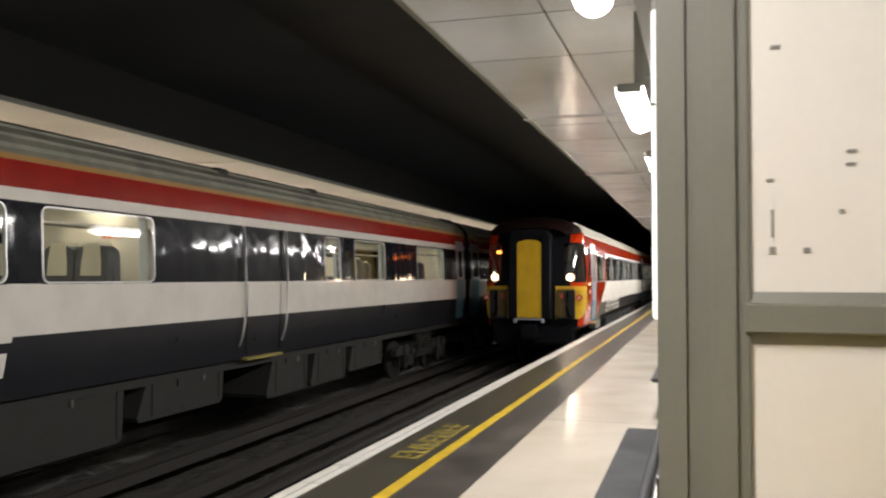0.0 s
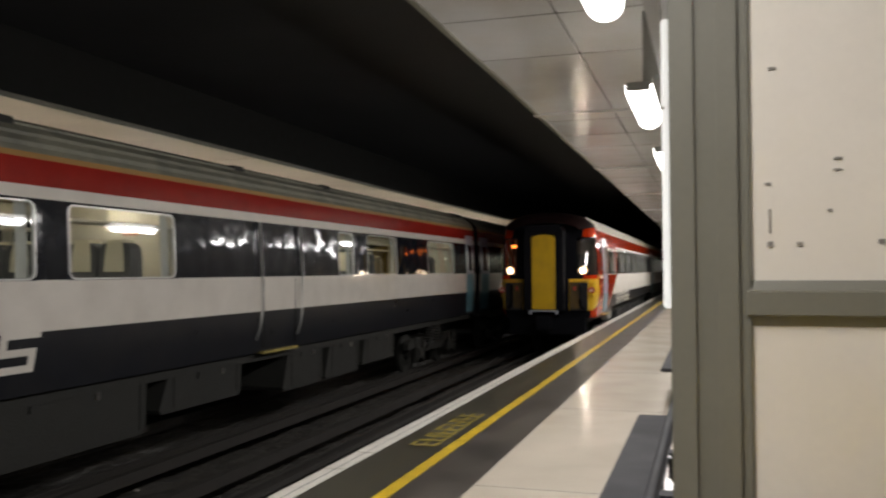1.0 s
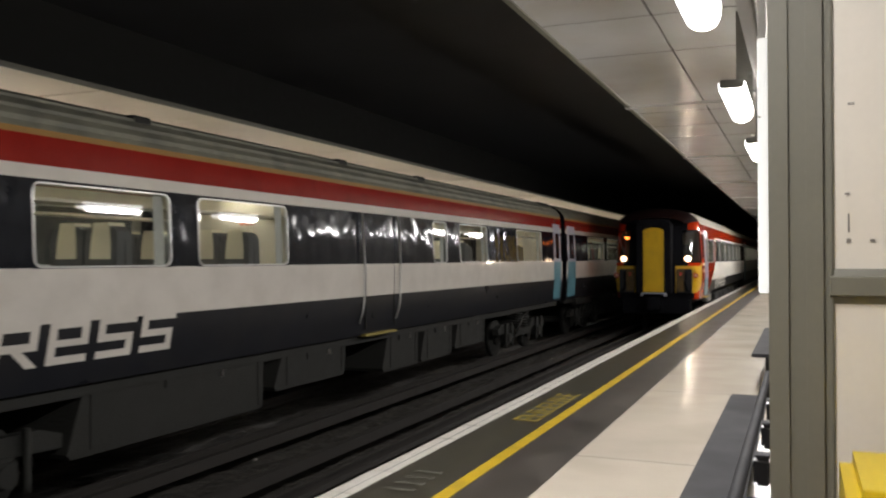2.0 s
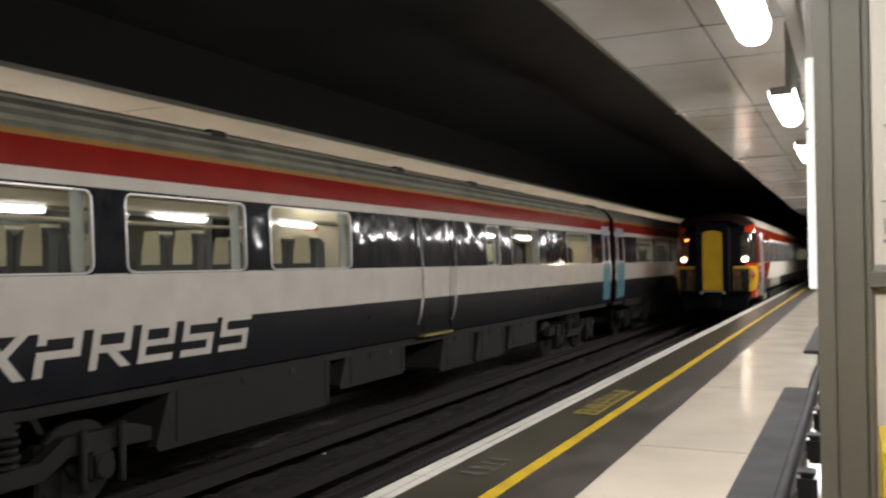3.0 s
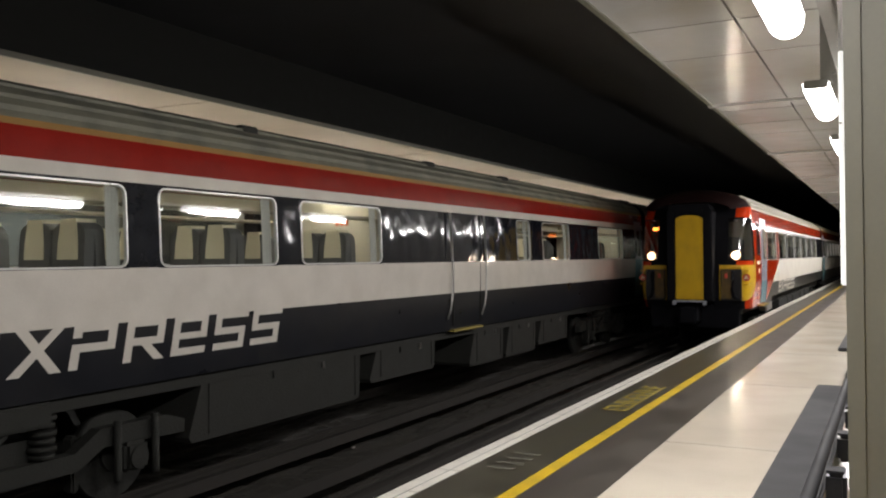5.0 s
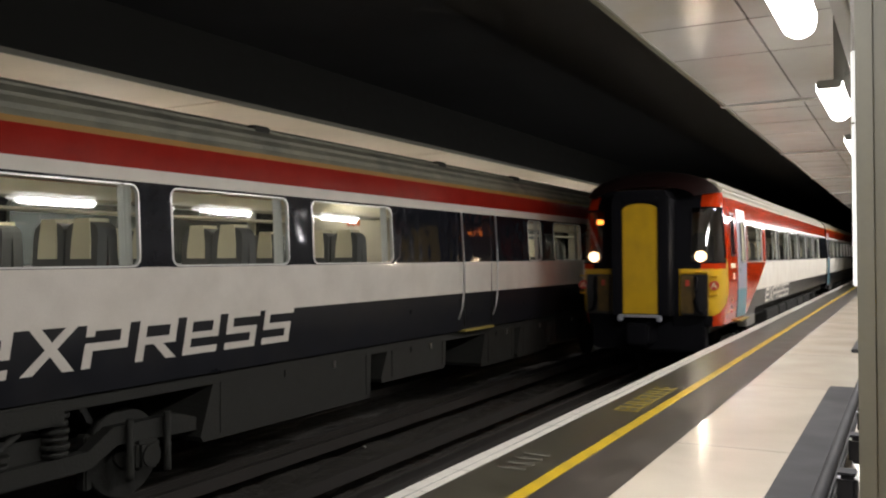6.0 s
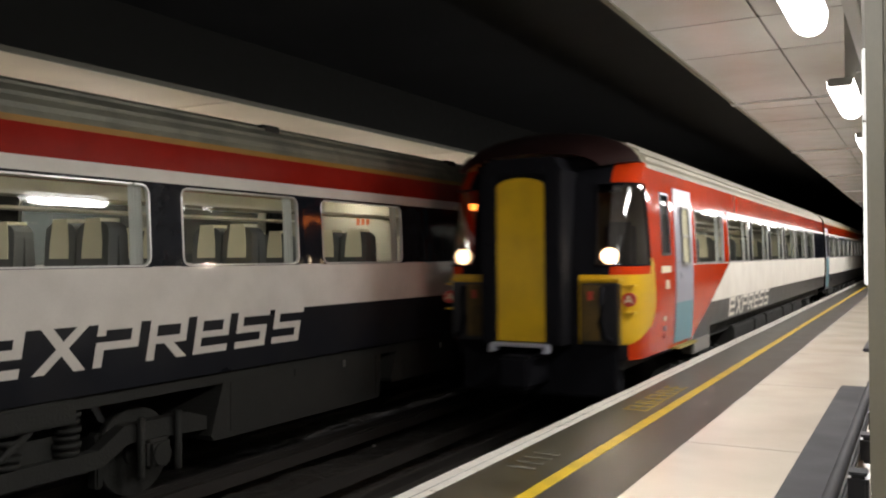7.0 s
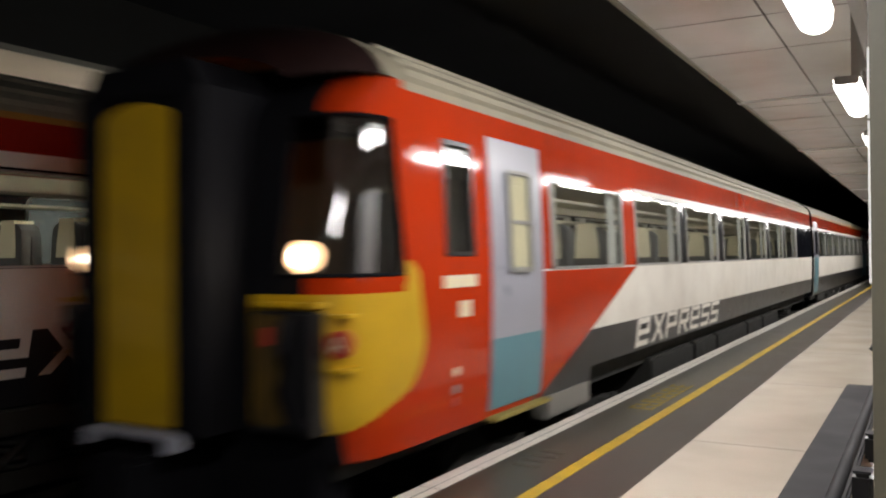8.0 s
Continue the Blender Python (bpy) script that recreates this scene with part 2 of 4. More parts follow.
tagged(part("old_lettering", bm, M_GHOST), "almost worn-off pale lettering on the platform edge", "marking", kind="structure")

for k in range(-3, 14):
    tagged(part("floor_joint", boxed(-1.66, 3.2, 3.5 * k - 0.004, 3.5 * k + 0.004, -0.01, 0.0008), M_TARMAC), "thin dark joint across the platform floor", "floor joint", "floor joints", "structure")

# ---- soffit over this platform ----
SOFFIT = 3.83
tagged(part("ceiling", boxed(-2.44, 3.2, Y0, Y1, SOFFIT + 0.019, SOFFIT + 0.5), M_JOINT), "dark backing of the platform ceiling", "ceiling", kind="structure")
bm, ribs, gaps = bmesh.new(), bmesh.new(), bmesh.new()
BAY = 7.1
EDGES = (0.0, 0.64, 2.13, 3.65, BAY)
for i in range(-4, 19):
    y = 13.8 + BAY * i
    for a, b in zip(EDGES, EDGES[1:]):
        for x0, x1 in ((-2.47, -1.37), (-1.345, -0.24), (-0.215, 0.9), (0.925, 2.05), (2.075, 3.2)):
            box(bm, x0, x1, y + a + 0.006, y + b - 0.006, SOFFIT, SOFFIT + 0.02)
        if a:
            box(gaps, -2.47, 3.2, y + a - 0.004, y + a + 0.004, SOFFIT - 0.003, SOFFIT + 0.019)
    # a shallow rib closes each run of panels
    box(ribs, -2.52, 3.2, y - 0.09, y + 0.05, SOFFIT - 0.03, SOFFIT + 0.018)
tagged(part("ceiling_panels", bm, M_SOFFIT), "glossy cream enamelled metal ceiling panels", "ceiling", kind="structure")
tagged(part("ceiling_ribs", ribs, M_SOFFIT), "shallow cream ribs between runs of ceiling panels", "ceiling", kind="structure")
tagged(part("ceiling_joints", gaps, M_JOINT), "dark joints between the ceiling panels", "ceiling", kind="structure")
tagged(part("ceiling_fascia", boxed(-2.50, -2.44, Y0, Y1, SOFFIT - 0.02, SOFFIT + 0.5), M_FRAME), "dull metal edge of the platform ceiling", "trim", kind="structure")

# ---- far platform beyond the standing train, its soffit, and the enclosing walls ----
tagged(part("far_platform", boxed(-13.5, -9.45, Y0, Y1, -0.3, 0.0), M_FLOOR), "platform beyond the standing train", "platform", kind="structure")
bm = bmesh.new()
for i in range(-6, 60):
    box(bm, -13.5, -8.86, 2.4 * i, 2.4 * i + 2.385, SOFFIT + (0.012 if i % 3 == 0 else 0.0), SOFFIT + 0.05)
tagged(part("far_ceiling", bm, M_FARSOFFIT), "cream ceiling panels over the far platform", "ceiling", kind="structure")
tagged(part("far_fascia", boxed(-8.86, -8.82, Y0, Y1, SOFFIT - 0.01, SOFFIT + 0.055), M_FRAME), "dull metal edge of the far ceiling", "trim", kind="structure")
# far wall borrows the underframe colour so that it stays as dark as unlit
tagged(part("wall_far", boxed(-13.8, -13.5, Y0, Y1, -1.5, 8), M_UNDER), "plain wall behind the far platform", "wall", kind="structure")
tagged(part("wall_near", boxed(3.2, 3.5, Y0, Y1, -0.25, SOFFIT), M_WALL), "plain wall at the back of the platform", "wall", kind="structure")
# added ends and roof close the box; their colour holds the darkness
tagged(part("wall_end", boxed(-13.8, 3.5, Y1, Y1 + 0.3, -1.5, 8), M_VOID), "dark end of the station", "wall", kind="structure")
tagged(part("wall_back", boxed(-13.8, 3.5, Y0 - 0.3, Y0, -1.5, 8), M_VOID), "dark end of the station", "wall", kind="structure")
tagged(part("roof_slab", boxed(-13.8, 3.5, Y0, Y1, 6.5, 7.0), M_VOID), "concrete roof over the tracks, coloured near black as unlit void", "ceiling", kind="structure")

# ---- tracks ----
bm = bmesh.new()
nx, ny = 60, 420
vs = [[bm.verts.new((-9.45 + 6.7 * i / nx, -6 + 70.0 * j / ny, RAIL - 0.26 + 0.07 * noise.noise(Vector((i * 0.9, j * 1.1, 0))) + 0.05 * noise.noise(Vector((i * 0.25, j * 0.25, 5))))) for i in range(nx + 1)] for j in range(ny + 1)]
for j in range(ny):
    for i in range(nx):
        bm.faces.new((vs[j][i], vs[j][i + 1], vs[j + 1][i + 1], vs[j + 1][i]))
tagged(part("ballast", bm, M_BALLAST), "dark oily track ballast", "ballast", kind="stuff")
tagged(part("ground", boxed(-13.8, 3.5, Y0, Y1, RAIL - 0.9, RAIL - 0.36), M_BALLAST), "dark ground under the tracks", "ground", kind="structure")


def rail_profile(cx):
    return [(cx - 0.07, RAIL - 0.155), (cx + 0.07, RAIL - 0.155), (cx + 0.065, RAIL - 0.14), (cx + 0.012, RAIL - 0.115), (cx + 0.012, RAIL - 0.045),
            (cx + 0.035, RAIL - 0.035), (cx + 0.035, RAIL - 0.004), (cx + 0.028, RAIL), (cx - 0.028, RAIL), (cx - 0.035, RAIL - 0.004), (cx - 0.035, RAIL - 0.035),
            (cx - 0.012, RAIL - 0.045), (cx - 0.012, RAIL - 0.115), (cx - 0.065, RAIL - 0.14)]


for centre in (TRACK1, TRACK2):
    for side in (-0.75, 0.75):
        tagged(part("rail", extrude_profile(bmesh.new(), rail_profile(centre + side), Y0, Y1), M_RAIL), "rusty steel running rail", "rail", "running rails", "structure")
for x in (TRACK1 - 1.25, TRACK2 + 1.25):
    tagged(part("conductor_rail", extrude_profile(bmesh.new(), [(x - 0.06, RAIL - 0.07), (x + 0.06, RAIL - 0.07), (x + 0.05, RAIL + 0.06), (x - 0.05, RAIL + 0.06)], Y0, Y1), M_RAIL), "dull steel conductor rail on insulators", "rail", "conductor rails", "structure")

LITTER = [(-7.03, 7.69, -1.13, 0.05), (-7.19, 7.17, -1.13, 0.04), (-5.24, 22.34, -1.13, 0.09), (-7.13, 8.81, -1.13, 0.04), (-6.71, 10.04, -1.13, 0.04)]


def scrap(x, y, z, size):
    """A crumpled scrap of litter."""
    bm = bmesh.new()
    bmesh.ops.create_icosphere(bm, subdivisions=2, radius=size)
    for v in bm.verts:
        v.co *= 0.75 + 0.5 * noise.noise(v.co * 6 / size * 0.15 + Vector((x, y, 0)))
        v.co.z *= 0.5
    ob = part("litter", bm, M_SCRAP)
    ob.matrix_basis = pose(x, y, z, 0, 0, 40 * x)
    return tagged(ob, "crumpled pale scrap of litter on the ballast", "litter", "litter")


for x, y, z, size in LITTER:
    scrap(x, y, z, size)

# ---- lamps over the platform ----
LAMP_X, LAMP_Z = -0.63, 3.07
PITCH = 4.07
BIG = Matrix.Diagonal((1.1, 1.1, 1.1, 1.0))


def luminaire():
    """A hanging fluorescent fitting that runs along y, at its middle."""
    top = new("platform_lamp")
    bm = bmesh.new()
    prof = [(-0.105, 0.04)] + [(-0.102 * math.cos(math.pi * k / 14), 0.01 - 0.105 * math.sin(math.pi * k / 14) ** 0.8) for k in range(15)] + [(0.105, 0.04)]
    a = [[bm.verts.new((x * k, y, z * k + 0.02 * (1 - k))) for x, z in prof] for y, k in ((-0.58, 1), (0.8, 1), (0.86, 0.93), (0.89, 0.75))]
    for p, q in zip(a, a[1:]):
        for i in range(len(prof) - 1):
            bm.faces.new((p[i], p[i + 1], q[i + 1], q[i])).smooth = True
    for r in a:
        if r in (a[0], a[-1]):
            bm.faces.new(r)
    bmesh.ops.recalc_face_normals(bm, faces=bm.faces)
    part("diffuser", bm, M_LAMP, top, "glowing white plastic diffuser")
    part("body", boxed(-0.09, 0.09, -0.6, 0.86, 0.04, 0.062, 0.008), M_CAP, top, "grey metal body")
    part("end_cap", boxed(-0.098, 0.098, -0.61, -0.58, -0.012, 0.06, 0.012), M_CAP, top, "grey end cap")
    for y in (-0.35, 0.6):
        part("hanger_plate", boxed(0.02, 0.11, y, y + 0.02, 0.08, 0.70), M_TRUNK, top)
    for y in (-0.2, 0.65):
        part("bracket", pipe(bmesh.new(), [(0.0, y, 0.1), (0.06, y, 0.16), (0.18, y, 0.2)], 0.012, 8), M_CAP, top)
    return tagged(top, "lit white fluorescent platform lamp hung below the ceiling", "lamp", "platform lamps")


lamp = luminaire()
for i in range(-1, 11):
    y = 5.33 + PITCH * i
    if i == -1:
        lamp.matrix_basis = pose(LAMP_X, y, LAMP_Z) @ BIG
    else:
        copy_thing(lamp, pose(LAMP_X, y, LAMP_Z))
    if i < 10:
        tube_light(LAMP_X - 0.13, y + 0.16, LAMP_Z - 0.1, 1.5, LAMP_WATTS * 1.55, 41)
        tube_light(LAMP_X + 0.13, y + 0.16, LAMP_Z - 0.1, 1.5, LAMP_WATTS, -50)
trunk = new("cable_trunking")
part("trunk", boxed(-0.46, -0.36, Y0, 52, LAMP_Z + 0.17, LAMP_Z + 0.29, 0.01), M_TRUNK, trunk)
for i in range(-2, 11):
    part("hanger", boxed(-0.43, -0.39, 7.4 + PITCH * i, 7.44 + PITCH * i, LAMP_Z + 0.29, SOFFIT), M_CAP, trunk)
tagged(trunk, "grey metal cable trunking hung from the ceiling", "trunking")
for i in range(0, 7):
    tube_light(-12.4, 2.0 + 8.0 * i, 2.7, 1.6, FAR_WATTS)
    far = copy_thing(lamp, pose(-12.4, 2.0 + 8.0 * i, 2.85))
    part("hanger", boxed(-0.02, 0.02, 0.2, 0.24, 0.1, SOFFIT - 2.85), M_CAP, far)

# ---- kiosk corner: framed panel ----
PY = 3.04
kiosk = new("panelled_kiosk")
part("corner_post", boxed(-0.146, -0.083, PY, PY + 0.12, 0.0, SOFFIT - 0.02, 0.012), M_FRAME, kiosk)
part("groove", boxed(-0.083, -0.064, PY + 0.014, PY + 0.1, 0.0, SOFFIT - 0.02), M_FRAME, kiosk)
part("inner_post", boxed(-0.064, 0.006, PY - 0.004, PY + 0.12, 0.0, SOFFIT - 0.02, 0.014), M_FRAME, kiosk)
for z0, z1 in ((1.383, 1.477), (2.34, 2.43), (0.12, 0.22)):
    prof = [(PY + 0.03, z0), (PY + 0.018, z0), (PY + 0.008, z0 + 0.02), (PY - 0.005, z0 + 0.024), (PY - 0.005, z1 - 0.024), (PY + 0.008, z1 - 0.02), (PY + 0.018, z1), (PY + 0.03, z1)]
    bm = bmesh.new()
    a, b = [[bm.verts.new((x, y, z)) for y, z in prof] for x in (0.008, 1.6)]
    for k in range(8):
        bm.faces.new((a[k], a[(k + 1) % 8], b[(k + 1) % 8], b[k]))
    bm.faces.new(a)
    bm.faces.new(b[::-1])
    bmesh.ops.recalc_face_normals(bm, faces=bm.faces)
    part("rail", bm, M_FRAME, kiosk, "moulded olive-grey cross rail")
part("bead", boxed(0.006, 0.018, PY + 0.006, PY + 0.03, 0.0, SOFFIT - 0.02, 0.004), M_FRAME, kiosk)
for z0, z1 in ((0.22, 1.383), (1.477, 2.34), (2.43, SOFFIT - 0.02)):
    part("panel", boxed(0.0, 1.6, PY + 0.02, PY + 0.06, z0, z1), M_PANEL, kiosk, "white painted panel")
for x, z, w, h in ((0.063, 1.919, 0.016, 0.005), (0.187, 1.726, 0.016, 0.005), (0.186, 1.703, 0.016, 0.004), (0.112, 1.552, 0.011, 0.008), (0.055, 1.552, 0.011, 0.012),
                   (0.052, 1.678, 0.012, 0.005), (0.265, 1.555, 0.013, 0.01), (0.29, 1.56, 0.008, 0.008), (0.17, 1.62, 0.008, 0.006), (0.055, 1.60, 0.004, 0.05), (0.32, 1.93, 0.016, 0.005)):
    part("screw_hole", boxed(x - w / 2, x + w / 2, PY + 0.017, PY + 0.03, z - h / 2, z + h / 2), M_MARK, kiosk)
part("side_wall", boxed(1.6, 1.68, PY, 3.6, 0.0, SOFFIT - 0.02), M_PANEL, kiosk)
part("return_wall", boxed(-0.142, -0.09, PY + 0.121, 3.6, 0.0, SOFFIT - 0.02), M_FRAME, kiosk)
tagged(kiosk, "olive-grey framed kiosk with white panels", "kiosk")
binn = new("grit_bin")
part("body", boxed(0.02, 0.55, 2.45, 2.9, 0.0, 1.03, 0.03), M_BINYEL, binn)
part("front_plate", boxed(0.07, 0.5, 2.435, 2.452, 0.1, 1.0, 0.01), M_BENCHBLACK, binn)
tagged(binn, "yellow and black plastic bin on the platform", "bin")

# ---- hanging white notice board ----
board = new("display_case")
# no light source of its own: the glow imitates the nearby lamp
part("case", boxed(-0.243, -0.17, 4.75, 6.3, 1.345, 2.525, 0.006), M_BOARD, board)
part("screw", wall_disc(bmesh.new(), (-0.235, 4.745, 2.16), "y", 0.007, 0.008, 10), M_MARK, board)
for y in (4.9, 6.15):
    part("hanger", boxed(-0.25, -0.21, y, y + 0.04, 2.525, SOFFIT), M_TRUNK, board)
tagged(board, "white display case hung from the ceiling, brightened by an added glow", "display case")


# ---- benches ----
def bench(y0, y1):
    top = new("bench")
    part("seat", boxed(-0.575, -0.30, y0, y1, 0.40, 0.44, 0.012), M_BENCH, top, "grey perforated metal seat")
    pts = [(-0.295, y0 + 0.05, 0.62)] + [(-0.295, y0 + 0.2 + (y1 - y0 - 0.3) * k / 6, 0.62) for k in range(7)] + [(-0.295, y1 + 0.0, 0.59), (-0.295, y1 + 0.06, 0.5), (-0.295, y1 + 0.07, 0.42)]
    part("back_tube", pipe(bmesh.new(), pts, 0.026, 12), M_BENCHTUBE, top, "round steel back rail")
    y = y0 + 0.35
    while y < y1:
        part("bracket", boxed(-0.262, -0.185, y, y + 0.11, 0.5, 0.625, 0.015), M_BENCHBLACK, top, "black bracket")
        part("bracket_cap", boxed(-0.264, -0.187, y + 0.002, y + 0.108, 0.625, 0.637, 0.006), M_BENCHTUBE, top)
        y += 0.8
    for y in (y0 + 0.4, y1 - 0.4):
        part("leg", boxed(-0.44, -0.38, y, y + 0.05, 0.0, 0.40, 0.005), M_BENCHTUBE, top)
        part("post", boxed(-0.25, -0.21, y, y + 0.05, 0.0, 0.55, 0.005), M_BENCHTUBE, top)
    return tagged(top, "grey metal platform bench with a tubular back rail", "bench", "platform benches")


bench(2.6, 7.65)
bench(10.7, 14.6)
bench(17.6, 21.5)

# ---- trains ----
HALF = 1.33
LEVELS = [0.22, 0.30, 0.36, 0.42, 0.55, 0.68, 0.74, 0.85, 1.0, 1.2, 1.345, 1.375, 1.5, 1.7, 1.9, 2.1, 2.185, 2.21, 2.275, 2.34, 2.5, 2.62, 2.645, 2.68]


def half_width(z):
    """Half the body's width at a height: it leans in above the sill and tucks in below."""
    if z > 1.3:
        return HALF - 0.062 * ((z - 1.3) / 1.3) ** 1.6
    return HALF - 0.05 * ((1.3 - z) / 1.08) ** 2.5


ROOF = [(half_width(2.68), 2.68), (1.225, 2.77), (1.14, 2.88), (0.98, 3.0), (0.7, 3.11), (0.4, 3.17), (0.0, 3.2)]


def body_shell(length, openings, colour_of, materials, y_start=0.0):
    """Both sides of a car as a skin with its openings cut out, from y_start to length."""
    bm = bmesh.new()
    ys = {y_start, length}
    for a, b, z0, z1 in openings:
        ys |= {a, b}
    ys = sorted(ys)
    fine = []
    for a, b in zip(ys, ys[1:]):
        n = max(1, int((b - a) / 0.35))
        fine += [a + (b - a) * k / n for k in range(n)]
    ys = fine + [length]
    for s in (1, -1):
        grid = [[bm.verts.new((s * half_width(z), y, z)) for z in LEVELS] for y in ys]
        for j in range(len(ys) - 1):
            for i in range(len(LEVELS) - 1):
                ym, zm = (ys[j] + ys[j + 1]) / 2, (LEVELS[i] + LEVELS[i + 1]) / 2
                if any(a < ym < b and z0 < zm < z1 for a, b, z0, z1 in openings):
                    continue
                if colour_of(ym, zm) is None:
                    continue
                q = (grid[j][i], grid[j + 1][i], grid[j + 1][i + 1], grid[j][i + 1])
                f = bm.faces.new(q if s > 0 else q[::-1])
                f.material_index, f.smooth = colour_of(ym, zm), True
    return bm


def rounded(y0, y1, z0, z1, r, n=5):
    out = []
    for cy, cz, a0 in ((y1 - r, z1 - r, 0), (y0 + r, z1 - r, 90), (y0 + r, z0 + r, 180), (y1 - r, z0 + r, 270)):
        for k in range(n + 1):
            a = radians(a0 + 90 * k / n)
            out.append((cy + r * math.cos(a), cz + r * math.sin(a)))
    return out


def window_unit(parent, y0, y1, z0, z1, side, rim, glass, rim_width=0.017, r=0.1, raised=0.0, curtains=()):
    """A car window: a surround that fills the square opening, a rim and a pane."""
    win = new("window")
    win.parent = parent
    outer, inner = rounded(y0, y1, z0, z1, r), rounded(y0 + rim_width, y1 - rim_width, z0 + rim_width, z1 - rim_width, r * 0.8)

    def at(y, z, out):
        return (side * (half_width(z) + out + raised), y, z)
    bm = bmesh.new()
    loops = [[bm.verts.new(at(y, z, o)) for y, z in ring] for ring, o in ((outer, 0.004), (outer, 0.012), (inner, 0.012), (inner, -0.03))]
    n = len(outer)
    for a, b in zip(loops, loops[1:]):
        for i in range(n):
            bm.faces.new((a[i], a[(i + 1) % n], b[(i + 1) % n], b[i]))
    bmesh.ops.recalc_face_normals(bm, faces=bm.faces)
    part("frame", bm, rim, win)
    if not raised:
        bm = bmesh.new()
        e = 0.006
        corners = [(y1 + e, z1 + e), (y0 - e, z1 + e), (y0 - e, z0 - e), (y1 + e, z0 - e)]
        m = n // 4
        tips = [bm.verts.new(at(cy, cz, 0.002)) for cy, cz in corners]
        ring = [bm.verts.new(at(y, z, 0.003)) for y, z in outer]
        for c in range(4):
            for k in range(m - 1):
                bm.faces.new((tips[c], ring[c * m + k], ring[c * m + k + 1]))
            bm.faces.new((tips[c], ring[c * m + m - 1], ring[(c + 1) * m % n], tips[(c + 1) % 4]))
        part("surround", bm, M_BLACK, win)
    bm = bmesh.new()
    bm.faces.new([bm.verts.new(at(y, z, -0.004)) for y, z in inner])
    pane = part("pane", bm, glass, win)
    pane.visible_shadow = False
    for a, b in curtains:
        bm = bmesh.new()
        k = 10
        rows = [[bm.verts.new((side * (half_width(z) - 0.07 + 0.018 * math.sin(2.4 * i)), a + (b - a) * i / k, z)) for z in (z0 + 0.02, (z0 + z1) / 2, z1 - 0.01)] for i in range(k + 1)]
        for p, q in zip(rows, rows[1:]):
            for i in range(2):
                bm.faces.new((p[i], q[i], q[i + 1], p[i + 1])).smooth = True
        part("curtain", bm, M_CURTAIN, win, "gathered pale curtain")
    return win


def roof_shell(y0, y1, rise=1.0):
    bm = bmesh.new()
    line = [(x, 2.68 + (z - 2.68) * rise) for x, z in ROOF]
    prof = line + [(-x, z) for x, z in line[-2::-1]]
    a = [bm.verts.new((x, y0, z)) for x, z in prof]
    b = [bm.verts.new((x, y1, z)) for x, z in prof]
    for i in range(len(prof) - 1):
        f = bm.faces.new((a[i], b[i], b[i + 1], a[i + 1]))
        f.smooth = True
    return bm


def roof_ribs(parent, y0, y1, material, rise=1.0):
    for k in (1, 2, 3):
        x, z = ROOF[k][0], 2.68 + (ROOF[k][1] - 2.68) * rise
        for s in (1, -1):
            part("roof_rib", boxed(s * x - 0.012, s * x + 0.012, y0, y1, z - 0.03, z + 0.02), material, parent)


def equipment_case(parent, a, b, low):
    """An underfloor case with a raked end, panel seams, a catch and feet for its bolts."""
    bm = bmesh.new()
    prof = [(a + 0.22, 0.16), (b, 0.16), (b - 0.03, low + 0.05), (b - 0.1, low), (a + 0.05, low), (a, low + 0.06)]
    p = [bm.verts.new((1.18, y, z)) for y, z in prof]
    q = [bm.verts.new((-1.18, y, z)) for y, z in prof]
    for i in range(6):
        bm.faces.new((p[i], p[(i + 1) % 6], q[(i + 1) % 6], q[i]))
    bm.faces.new(p)
    bm.faces.new(q[::-1])
    bmesh.ops.recalc_face_normals(bm, faces=bm.faces)
    case = part("equipment_case", bm, M_UNDER, parent, "grimy underfloor equipment case")
    for y in (a + 0.3, b - 0.14):
        part("seam", boxed(1.175, 1.192, y, y + 0.03, low + 0.06, 0.13), M_UNDER, case)
    for k in (0.42, 0.72):
        y = a + (b - a) * k
        part("catch", boxed(1.178, 1.2, y, y + 0.06, 0.0, 0.1, 0.008), M_RAILTOP if k > 0.5 else M_UNDER, case, "small worn metal catch")
    part("lid_rail", boxed(1.178, 1.195, a + 0.35, b - 0.16, 0.1, 0.125), M_UNDER, case)


